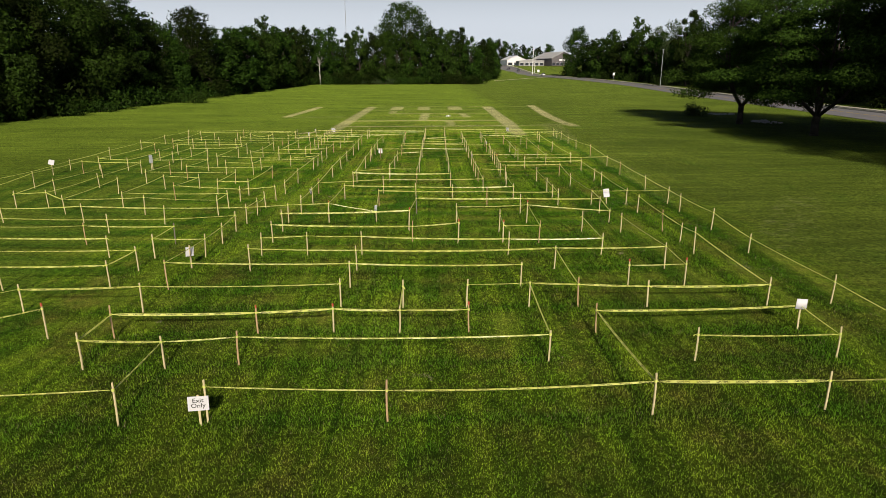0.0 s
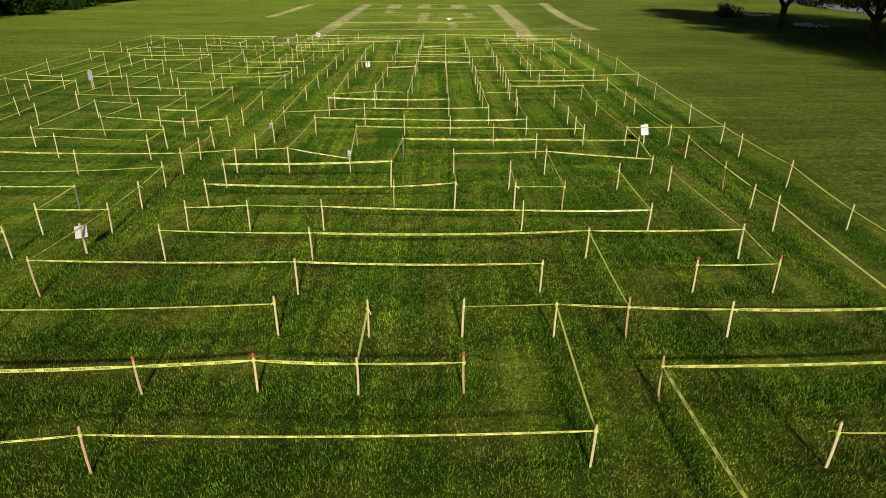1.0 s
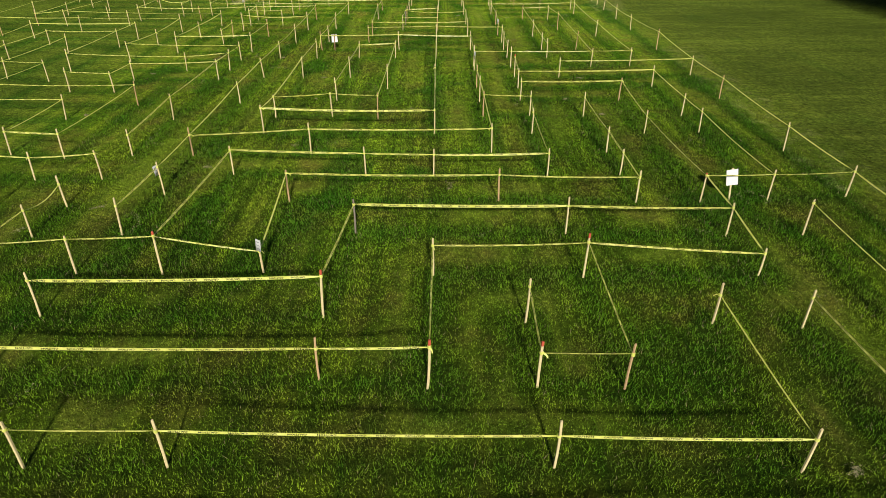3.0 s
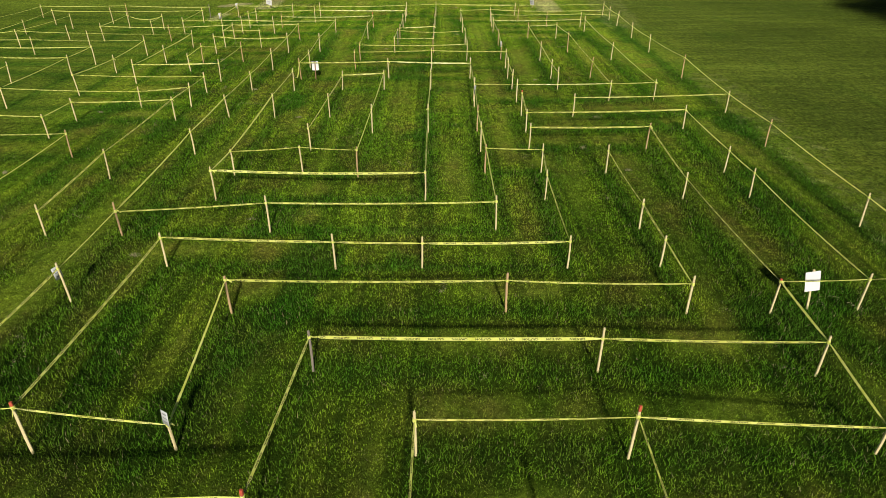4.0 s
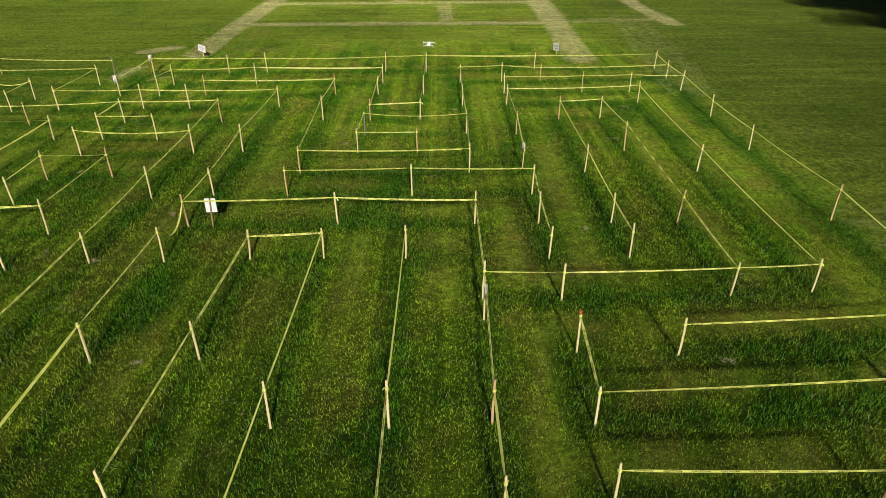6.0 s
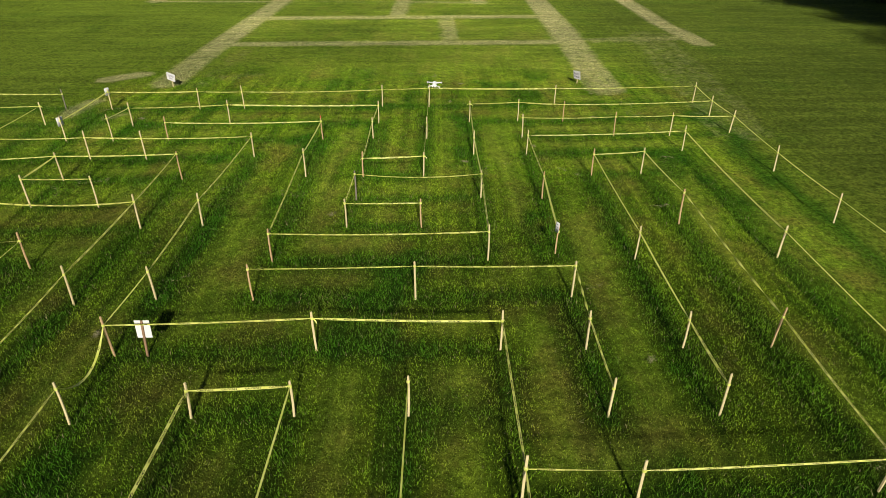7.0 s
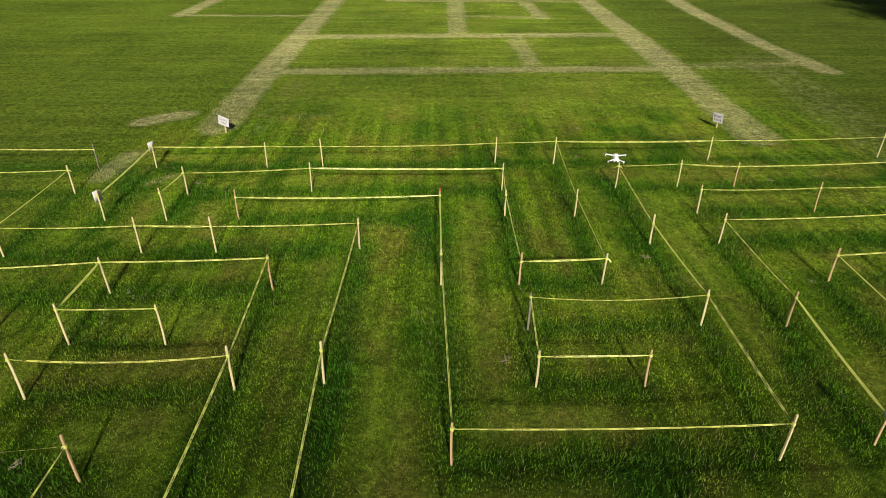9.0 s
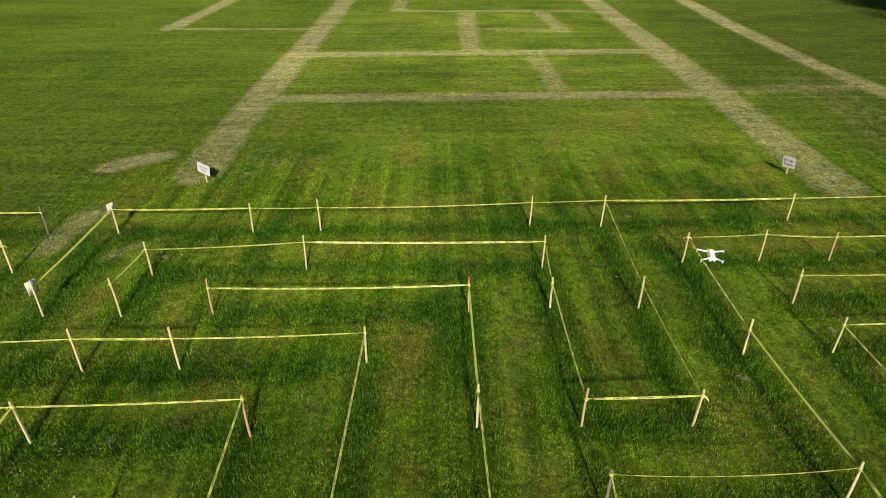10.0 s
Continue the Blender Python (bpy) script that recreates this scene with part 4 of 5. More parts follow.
def knot_mesh(r, tail):
    """Film wound round a stake, at times with a loose end."""
    verts, faces = [], []
    n = 10
    for k, (z, s) in enumerate(((-0.024, 1.0), (-0.010, 1.25), (0.006, 1.12), (0.020, 1.22), (0.028, 0.95))):
        for i in range(n):
            t = 2 * math.pi * i / n
            q = s * r.uniform(0.94, 1.10)
            verts.append((0.026 * q * math.cos(t), 0.023 * q * math.sin(t), z + r.uniform(-0.004, 0.004)))
    for k in range(4):
        for i in range(n):
            j = (i + 1) % n
            faces.append((k * n + i, k * n + j, k * n + n + j, k * n + n + i))
    if not tail:
        return mesh_from("knot", verts, faces, M_TAPE)
    e, g = r.uniform(0, 6.28), r.uniform(0.05, 0.11)
    base = len(verts)
    for k in range(4):
        d = 0.025 + g * k / 3
        for v in (-1, 1):
            verts.append((d * math.cos(e) - v * 0.008 * math.sin(e), d * math.sin(e) + v * 0.008 * math.cos(e), -0.06 * (k / 3) ** 2 + v * 0.014))
    for k in range(3):
        i = base + 2 * k
        faces.append((i, i + 1, i + 3, i + 2))
    return mesh_from("knot", verts, faces, M_TAPE)


_r = random.Random(5)
KNOTS = [knot_mesh(_r, k < 2) for k in range(8)]
SLACK = {((-9.22, 50.28), (-5.76, 50.45)): 0.10, ((-0.53, 52.11), (2.91, 52.22)): 0.10, ((-7.68, 27.08), (-7.69, 28.59)): 0.12, ((-16.1, 56.7), (-14.05, 56.4)): 0.20}
# spans wound up into a screw, by the middle of the span: whole turns
TWISTED = {(7.83, 48.2): 3.5, (7.9, 45.0): 3.0, (4.5, 46.0): 2.0}
LOOSE = ((-4.14, 43.9), (-4.22, 45.52))


def caution_tape(spots):
    r = random.Random(hash(tuple(spots)) & 0xFFFFFF)
    posts = [wooden_stake(*s) for s in spots]
    tape = thing("caution_tape", pose(spots[0][0], spots[0][1], 0), "yellow plastic tape with black CAUTION lettering tied between stakes", "tape", "maze tapes")
    tape_inv = tape.matrix_world.inverted()
    tops = []
    for (x, y), (ob, z) in zip(spots, posts):
        k = ob.matrix_world
        p = tape_inv @ (k @ Vector((0, 0, (z + r.uniform(-0.012, 0.012)) / k.to_scale().z)))
        tops.append(p)
        k = part("knot", r.choice(KNOTS), None, tape)
        k.location = p
        k.rotation_euler = (0, 0, r.uniform(0, 6.28))
    for (a, b), (sa, sb) in zip(zip(tops, tops[1:]), zip(spots, spots[1:])):
        loose = math.dist(sa, LOOSE[0]) < 0.3 and math.dist(sb, LOOSE[1]) < 0.3
        tape_span(a, b, tape, r, 0.42 if loose else SLACK.get((sa, sb)))


for spots in RUNS:
    caution_tape(spots)
for spot in POSTS:
    wooden_stake(*spot)


# ---- signs ----
def put_text(name, text, width, height, material, parent, x=0.0, z=0.0, y=-0.006, bold=0.008, turn=0.0):
    """Flat lettering on a board that faces -y."""
    v, f = lettering_mesh(text, bold)
    v = v * np.array((width / np.ptp(v[:, 0]), height / np.ptp(v[:, 1]), 0))
    v[:, :2] -= (v[:, :2].max(0) + v[:, :2].min(0)) / 2
    ob = part(name, mesh_from(name, [(p[0], 0.0, p[1]) for p in v], f, material), None, parent, "hand-lettered words " + text.replace("\n", " "))
    ob.location = (x, y, z)
    ob.rotation_euler = (0, turn, 0)
    return ob


def sign_board(x, y, yaw, w, h, centre, tall, label, material, lean=0.0, roll=0.0, board_side=-1, text=None, ink=None, size=(0.3, 0.2), bars=0, back=0.0, wood=None):
    """A board fixed to a stake; board_side -1 puts it on the face towards -y."""
    t = thing("sign", pose(x, y, 0, lean, 0, yaw), label, "sign")
    bm = bmesh.new()
    box(bm, (-0.020, -0.014, -0.12), (0.020, 0.014, tall), 0.005)
    part("stake", bm, wood or M_STAKE, t)
    bm = bmesh.new()
    box(bm, (-w / 2, -0.0035, -h / 2), (w / 2, 0.0035, h / 2), 0.0015)
    board = part("board", bm, material, t)
    board.location = (0, board_side * (0.019 + abs(math.sin(radians(back))) * h / 2), centre)
    board.rotation_euler = (radians(back), radians(roll), 0)
    if text:
        put_text("lettering", text, size[0], size[1], ink, board)
    r = random.Random(int(100 * abs(x) + y))
    for k in range(bars):
        z = h / 2 - h * (k + 1.0) / (bars + 1)
        length = w * r.uniform(0.45, 0.75)
        bm = bmesh.new()
        box(bm, (-length / 2, -0.006, z - 0.010), (length / 2, -0.0045, z + 0.010))
        part("line_of_writing", bm, M_INK_GREY, board)
    return t


sign_board(-4.19, 10.03, 11, 0.36, 0.29, 0.46, 0.62, "white board lettered Exit Only on a wooden stake", M_BOARD, roll=2, text="Exit\nOnly", ink=M_INK, size=(0.25, 0.215), back=1)
sign_board(7.99, 64.16, -50, 0.37, 0.37, 0.39, 0.36, "white board lettered Enter Here on a short stake", M_BOARD, roll=-1, text="Enter\nHere", ink=M_INK_BLUE, size=(0.29, 0.25), back=12)
sign_board(-9.69, 63.59, -22, 0.44, 0.34, 0.44, 0.48, "white board lettered Do Not Enter on a short stake", M_BOARD, roll=13, text="Do Not\nEnter", ink=M_INK_PALE, size=(0.30, 0.20), back=6)
sign_board(8.42, 28.93, 3, 0.29, 0.39, 0.57, 0.80, "blank white board on a wooden stake beside the tape", M_BOARD, roll=-6, lean=-12)
sign_board(-3.62, 45.50, -4, 0.28, 0.35, 0.56, 0.74, "white board seen from behind on a dark wooden stake", M_BOARD, roll=-3, board_side=1, lean=-8, wood=M_STAKE_BROWN)
sign_board(-7.80, 19.45, 48, 0.27, 0.31, 0.56, 0.78, "white board seen from behind on a wooden stake", M_BOARD, roll=6, board_side=1)
sign_board(-23.22, 38.5, 20, 0.31, 0.30, 0.80, 0.94, "white board on a stake beyond the tapes", M_BOARD, roll=16)
sign_board(-18.0, 40.38, 62, 0.26, 0.50, 0.72, 1.0, "pale paper notice on a wooden stake", M_PAPER, board_side=-1)


def notice(x, y, yaw, w, h, z, material, roll=0.0, bars=3):
    """A sheet of paper fixed to a maze stake, a little curled."""
    t = thing("paper_notice", pose(x, y, z, 0, roll, yaw), "pale sheet of paper with faint writing fixed to a stake" if bars else "blank white sheet fixed to a wooden stake", "notice")
    verts, faces = [], []
    n = 6
    for i in range(n + 1):
        u = i / n - 0.5
        for v in (-0.5, 0.5):
            verts.append((u * w, -0.024 - 0.05 * u * u * w + 0.01 * v, v * h))
    for i in range(n):
        faces.append((2 * i, 2 * i + 2, 2 * i + 3, 2 * i + 1))
    sheet = part("sheet", mesh_from("sheet", verts, faces, material, smooth=True), None, t)
    sol = sheet.modifiers.new("thickness", "SOLIDIFY")
    sol.thickness = 0.002
    for k in range(bars):
        bm = bmesh.new()
        zz = h * (0.3 - 0.28 * k)
        box(bm, (-w * 0.3, -0.0285, zz - 0.008), (w * 0.3, -0.0275, zz + 0.008))
        part("line_of_writing", bm, M_INK_GREY, t)
    return t


notice(-2.28, 25.59, -30, 0.13, 0.26, 0.64, M_PAPER, 4)
notice(-5.70, 29.28, 62, 0.15, 0.26, 0.66, M_PAPER, -6)
notice(9.10, 14.08, -6, 0.26, 0.26, 0.68, M_BOARD, 3, 0)
notice(4.46, 49.14, -60, 0.12, 0.26, 0.72, M_BOARD, 3)
notice(2.80, 41.6, 66, 0.16, 0.28, 0.68, M_PAPER, -3)
wooden_stake(2.80, 41.62)
notice(-10.88, 56.86, 240, 0.21, 0.31, 0.67, M_BOARD, 3, 0)
notice(-10.91, 60.39, 240, 0.19, 0.29, 0.69, M_BOARD, 3, 0)


# ---- the hovering drone ----
def drone(m):
    t = thing("drone", m, "small white quadcopter drone hovering over the maze", "drone")
    bm = bmesh.new()
    box(bm, (-0.058, -0.125, -0.034), (0.058, 0.125, 0.030), 0.024)
    box(bm, (-0.042, -0.095, 0.018), (0.042, 0.100, 0.052), 0.016)
    part("body", bm, M_SHELL, t)
    bm = bmesh.new()
    box(bm, (-0.022, 0.095, -0.026), (0.022, 0.128, 0.012), 0.009)
    gim = part("gimbal_camera", bm, M_DARK, t)
    bm = bmesh.new()
    tube(bm, (0, 0.126, -0.006), (0, 0.136, -0.006), 0.010, 0.010, 10)
    part("lens", bm, M_GLASS, gim)
    for sx in (-1, 1):
        for front in (-1, 1):
            root = Vector((sx * 0.040, front * 0.070, 0.008))
            tip = Vector((sx * (0.165 if front > 0 else 0.215), 0.115 if front > 0 else -0.095, -0.004 if front > 0 else 0.018))
            bm = bmesh.new()
            tube(bm, root, tip, 0.016, 0.011, 8)
            arm = part("arm", bm, M_SHELL, t)
            bm = bmesh.new()
            tube(bm, tip + Vector((0, 0, -0.022)), tip + Vector((0, 0, 0.018)), 0.016, 0.014, 10)
            part("motor", bm, M_SHELL, arm)
            bm = bmesh.new()
            tube(bm, tip + Vector((0, 0, -0.022)), tip + Vector((0, 0.004, -0.060)), 0.007, 0.005, 6)
            part("landing_foot", bm, M_SHELL, arm)
            a = 0.5 + 1.1 * sx + 0.6 * front
            for k in (0, math.pi):
                bm = bmesh.new()
                box(bm, (0.004, -0.007, 0.021), (0.085, 0.007, 0.0235), 0.001, Matrix.Translation(tip) @ Matrix.Rotation(a + k, 4, "Z") @ Matrix.Rotation(0.12, 4, "X"))
                part("propeller_blade", bm, M_DARK, arm)


drone(pose(DRONE[0], DRONE[1], DRONE[2], -18, 0, 172))


# ---- trees ----
ROAD = ((46, -60), (50, 0), (58, 60), (62, 90), (66.5, 130), (74, 195), (77, 245), (74, 305), (70, 370), (66, 440), (62, 520), (57, 620))  # centre line of the road


def leaf_cloud(rng, lobes, count, size, material, name="crown"):
    """Loose leaf sprays gathered round lobes, denser towards their skins, with gaps and ragged edges."""
    weights = np.array([r[0] * r[1] + r[0] * r[2] for _, r in lobes])
    pick = rng.choice(len(lobes), count, p=weights / weights.sum())
    centres = np.array([c for c, _ in lobes])[pick]
    radii = np.array([r for _, r in lobes])[pick]
    d = rng.normal(size=(count, 3))
    d /= np.linalg.norm(d, axis=1)[:, None]
    lump = 1 + 0.16 * np.sin(5 * d[:, 0] + pick) + 0.14 * np.sin(7 * d[:, 1] + 2 * pick) + 0.12 * np.sin(6 * d[:, 2] + 3 * pick)
    r = (rng.random(count) ** 0.22) * lump + rng.normal(0, 0.05, count)
    p = centres + d * radii * r[:, None]
    # each spray: a narrow triangle, turned roughly outwards
    out = d * 1.1 + rng.normal(0, 0.60, (count, 3))
    out[:, 2] += 0.5
    out /= np.linalg.norm(out, axis=1)[:, None]
    a = np.cross(out, rng.normal(size=(count, 3)))
    a /= np.linalg.norm(a, axis=1)[:, None]
    b = np.cross(out, a)
    s = size * rng.uniform(0.5, 1.5, count)[:, None]
    v = np.stack([p - a * s, p + b * s * 0.55, p + a * s * 0.75 - b * s * 0.45 - out * s * 0.2], 1).reshape(-1, 3)
    me = bpy.data.meshes.new(name)
    me.vertices.add(3 * count)
    me.vertices.foreach_set("co", v.ravel())
    me.loops.add(3 * count)
    me.loops.foreach_set("vertex_index", np.arange(3 * count, dtype=np.int32))
    me.polygons.add(count)
    me.polygons.foreach_set("loop_start", np.arange(0, 3 * count, 3, dtype=np.int32))
    me.materials.append(material)
    me.update(calc_edges=True)
    return me


def trunk_mesh(rng, height, radius, fork, lobes, lean=0.0, twigs=0):
    """A tapered trunk with limbs that reach into the lobes of the crown."""
    bm = bmesh.new()
    pts = [Vector((0, 0, -0.3)), Vector((0.02, 0, 0.25)), Vector((lean * 0.5, 0.05, fork * 0.6)), Vector((lean, 0.0, fork)), Vector((lean * 1.2, 0.1, height * 0.62))]
    rad = [radius * 1.45, radius * 1.12, radius * 0.95, radius * 0.85, radius * 0.30]
    for a, b, ra, rb in zip(pts, pts[1:], rad, rad[1:]):
        tube(bm, a, b, ra, rb, 7)
    for c, r in lobes:
        start = pts[3].lerp(pts[4], float(rng.uniform(0, 0.6)))
        end = Vector(c)
        mid = start.lerp(end, 0.5) + Vector((0, 0, -0.06 * (end - start).length)) + Vector(rng.normal(0, 0.25, 3))
        tube(bm, start, mid, radius * 0.42, radius * 0.26, 5)
        tube(bm, mid, end, radius * 0.26, radius * 0.06, 4)
        for _ in range(twigs):
            tube(bm, mid.lerp(end, 0.4), end + Vector(rng.normal(0, 0.45, 3)) * r[0], radius * 0.14, radius * 0.03, 5)
    me = bpy.data.meshes.new("trunk")
    bm.to_mesh(me)
    bm.free()
    me.materials.append(M_BARK)
    me.polygons.foreach_set("use_smooth", [True] * len(me.polygons))
    return me


def make_spreading_tree(seed, height, spread, fork, leaves, size, material, label):
    """A broad lawn tree: flat overlapping sprays on long limbs, open below."""
    rng = np.random.default_rng(seed)
    lobes = []
    for k in range(48):
        u = (k + 0.5) / 48
        z = height * (0.27 + 0.68 * u) + rng.uniform(-0.6, 0.6)
        reach = spread * (1 - 0.25 * abs(u - 0.25)) * math.sqrt(max(0.05, 1 - max(0, u - 0.3) ** 1.6 * 1.9))
        a = 2.4 * k + rng.uniform(-0.3, 0.3)
        off = reach * math.sqrt(rng.uniform(0.08, 0.78))
        rr = spread * rng.uniform(0.20, 0.33)
        droop = 2.4 * (off / spread) ** 2 * (1 - u)
        lobes.append(((off * math.cos(a), off * math.sin(a), z - droop), (rr, rr * rng.uniform(0.8, 1.2), rr * rng.uniform(0.30, 0.50))))
    t = thing("tree", pose(0, 0, 0), label, "tree", "large trees on the lawn")
    part("trunk", forked_trunk(rng, height, 0.32, fork, lobes), None, t)
    part("crown", leaf_cloud(rng, lobes, leaves, size, material), None, t)
    return t


def forked_trunk(rng, height, radius, fork, lobes):
    """A short bole that parts into great limbs, and boughs out to the sprays."""
    bm = bmesh.new()
    bole = [(Vector((0, 0, -0.3)), 1.5), (Vector((0.02, 0, 0.25)), 1.15), (Vector((0.08, 0.04, fork * 0.6)), 0.98), (Vector((0.05, 0.0, fork)), 1.02)]
    for (p, r), (q, s) in zip(bole, bole[1:]):
        tube(bm, p, q, radius * r, radius * s, 10)
    base, limbs = bole[3][0] - Vector((0, 0, 0.15)), []
    for k in range(4):
        a = 1.57 * k + rng.uniform(-0.3, 0.3)
        way = Vector((math.cos(a), math.sin(a), 0))
        p1 = base + way * (0.10 * height) + Vector((0, 0, 0.11 * height))
        p2 = base + way * (0.19 * height) + Vector((0, 0, 0.30 * height))
        p3 = base + way * (0.22 * height) + Vector((0, 0, 0.55 * height))
        for p, q, ra, rb in ((base, p1, 0.62, 0.48), (p1, p2, 0.48, 0.32), (p2, p3, 0.32, 0.12)):
            tube(bm, p, q, radius * ra, radius * rb, 8)
        limbs += [p1, p2, p1.lerp(p2, 0.5), p3]
    for c, r in lobes:
        end = Vector(c)
        start = min(limbs, key=lambda p: (p - end).length + (3.0 if p.z > end.z + 1 else 0.0))
        mid = start.lerp(end, 0.5) + Vector((0, 0, 0.05 * (end - start).length)) + Vector(rng.normal(0, 0.2, 3))
        tube(bm, start, mid, radius * 0.26, radius * 0.16, 6)
        tube(bm, mid, end, radius * 0.16, radius * 0.05, 6)
        for _ in range(2):
            tube(bm, mid.lerp(end, 0.5), end + Vector(rng.normal(0, 0.5, 3)) * r[2], radius * 0.08, radius * 0.02, 5)
    me = bpy.data.meshes.new("trunk")
    bm.to_mesh(me)
    bm.free()
    me.materials.append(M_BARK)
    me.polygons.foreach_set("use_smooth", [True] * len(me.polygons))
    return me


def make_tree(seed, height, spread, fork, leaves, size, material, lobes_n=9, radius=0.28, low=0.13, label="tall broad-leaved tree in full dark green leaf"):
    rng = np.random.default_rng(seed)
    lobes = []
    for k in range(lobes_n):
        u = (k + 0.5) / lobes_n
        z = height * (low + (0.92 - low) * u)
        wide = spread * (0.35 + 0.65 * math.sin(math.pi * min(1, 0.18 + 0.80 * u)) ** 0.8)
        a = 2.4 * k + rng.uniform(-0.5, 0.5)
        off = wide * rng.uniform(0.35, 0.95) * (1 - 0.45 * u)
        rr = spread * rng.choice((0.16, 0.22, 0.30, 0.42)) * rng.uniform(0.9, 1.1) * (1.10 - 0.40 * u)
        lobes.append(((off * math.cos(a), off * math.sin(a), z), (rr, rr * rng.uniform(0.85, 1.15), rr * rng.uniform(0.6, 0.85))))
    t = thing("tree", pose(0, 0, 0), label, "tree", "trees round the field")
    part("trunk", trunk_mesh(rng, height, radius, fork, lobes), None, t)
    part("crown", leaf_cloud(rng, lobes, leaves, size, material), None, t)
    return t


def make_conifer(seed, height, spread, leaves, size):
    rng = np.random.default_rng(seed)
    lobes = []
    for k in range(16):
        u = k / 15
        rr = spread * (1 - u) ** 0.85 + 0.25
        a = 2.4 * k
        lobes.append(((0.45 * rr * math.cos(a), 0.45 * rr * math.sin(a), height * (0.16 + 0.83 * u)), (rr * 0.75, rr * 0.75, height * 0.05)))
    t = thing("tree", pose(0, 0, 0), "tall dark spruce with drooping tiers", "tree", "trees round the field")
    part("trunk", trunk_mesh(rng, height, 0.25, height * 0.3, lobes[::4]), None, t)
    part("crown", leaf_cloud(rng, lobes, leaves, size, M_LEAF_DARK_SHADED), None, t)
    return t


def make_bush(seed, material, label="dense green shrub at the edge of the wood"):
    rng = np.random.default_rng(seed)
    lobes = [((rng.normal(0, 1.0), rng.normal(0, 0.8), rng.uniform(0.5, 1.6)), (rng.uniform(0.9, 1.5), rng.uniform(0.8, 1.3), rng.uniform(0.7, 1.2))) for _ in range(6)]
    t = thing("shrub", pose(0, 0, 0), label, "shrub", "shrubs at the wood's edge")
    bm = bmesh.new()
    for c, r in lobes:
        tube(bm, (0, 0, -0.1), c, 0.06, 0.015, 5)
    part("stems", bm, M_BARK, t)
    part("leaves", leaf_cloud(rng, lobes, 1300, 0.17, material, "leaves"), None, t)
    return t


def plant(model, x, y, scale=1.0, turn=0.0, tall=1.0, used=set()):
    """Sets out a copy of a model, the first time the model itself."""
    m = pose(x, y, float(land(x, y)) - 0.05, 0, 0, turn) @ Matrix.Diagonal((scale, scale, scale * tall, 1))
    if model.name in used:
        ob = copy_thing(model, Matrix.Identity(4))
        ob.matrix_world = m
    else:
        used.add(model.name)
        ob = model
        ob.matrix_world = m
    return ob


WOOD = [
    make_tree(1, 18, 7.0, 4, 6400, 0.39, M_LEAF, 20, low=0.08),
    make_tree(2, 20, 7.4, 5, 6400, 0.41, M_LEAF_DARK_SHADED, 22, low=0.08),
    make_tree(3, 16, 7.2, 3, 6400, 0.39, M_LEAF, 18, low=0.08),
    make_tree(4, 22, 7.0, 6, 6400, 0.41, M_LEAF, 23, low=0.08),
    make_tree(5, 15, 6.4, 3, 6400, 0.36, M_LEAF_DARK_SHADED, 17, low=0.08),
    make_tree(6, 20, 6.4, 7, 5200, 0.26, M_LEAF_PALE, 18, low=0.34, label="tall airy tree with pale grey-green leaves"),
]
# fuller models for the wood's edge beside the maze, two in the shade-darkened leaf
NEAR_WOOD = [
    make_tree(41, 18, 6.8, 4, 21000, 0.235, M_LEAF_DARK_SHADED, 40, low=0.05),
    make_tree(42, 20, 7.0, 5, 21000, 0.235, M_LEAF_DARK_SHADED, 50, low=0.05),
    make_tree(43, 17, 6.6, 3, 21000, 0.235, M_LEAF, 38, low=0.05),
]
SPRUCE = make_conifer(7, 19, 3.6, 15000, 0.20)
BUSH = [make_bush(8, M_LEAF), make_bush(9, M_LEAF_DARK_SHADED), make_bush(10, M_LEAF_PALE)]
TALLNESS = {WOOD[0]: 18, WOOD[1]: 20, WOOD[2]: 16, WOOD[3]: 22, WOOD[4]: 15, WOOD[5]: 20, NEAR_WOOD[0]: 18, NEAR_WOOD[1]: 20, NEAR_WOOD[2]: 17, SPRUCE: 19}
tr = random.Random(21)


def grow(model, x, y, height, wide=0.0):
    """A tree of the model, as tall as asked, its spread in keeping."""
    k = height / TALLNESS[model]
    w = wide or k * tr.uniform(0.9, 1.05)
    plant(model, x, y, w, tr.uniform(0, 360), k / w)


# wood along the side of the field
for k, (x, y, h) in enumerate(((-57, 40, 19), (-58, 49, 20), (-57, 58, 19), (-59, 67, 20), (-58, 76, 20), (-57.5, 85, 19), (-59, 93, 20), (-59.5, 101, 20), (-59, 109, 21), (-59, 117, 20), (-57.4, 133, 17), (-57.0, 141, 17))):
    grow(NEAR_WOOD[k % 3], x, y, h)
for k, (x, y, h) in enumerate(((-66, 62, 25), (-67, 72, 24), (-66, 83, 25), (-67, 95, 24), (-67, 106, 25), (-68, 137, 22), (-66, 147, 21))):
    grow(WOOD[k % 5], x, y, h, 1.25)
grow(WOOD[5], -64.2, 128, 23.0)
grow(SPRUCE, -56.9, 124, 23.5, 1.25)
grow(NEAR_WOOD[1], -57.0, 156, 22.0, 1.25)
for k, (x, y, h) in enumerate(((-55.5, 167, 14), (-54.5, 177, 14.5), (-55.5, 187, 16), (-54.8, 197, 17.5), (-56.5, 206, 17), (-55.0, 216, 21.5), (-56.5, 227, 18), (-55.0, 239, 19.5), (-57.0, 251, 19), (-56.0, 262, 20.5), (-59.0, 274, 20), (-58.5, 286, 22), (-64, 170, 15), (-64, 190, 17), (-64, 222, 18))):
    grow(WOOD[k % 5], x, y, 1.17 * h, 1.1)
y = 58.0
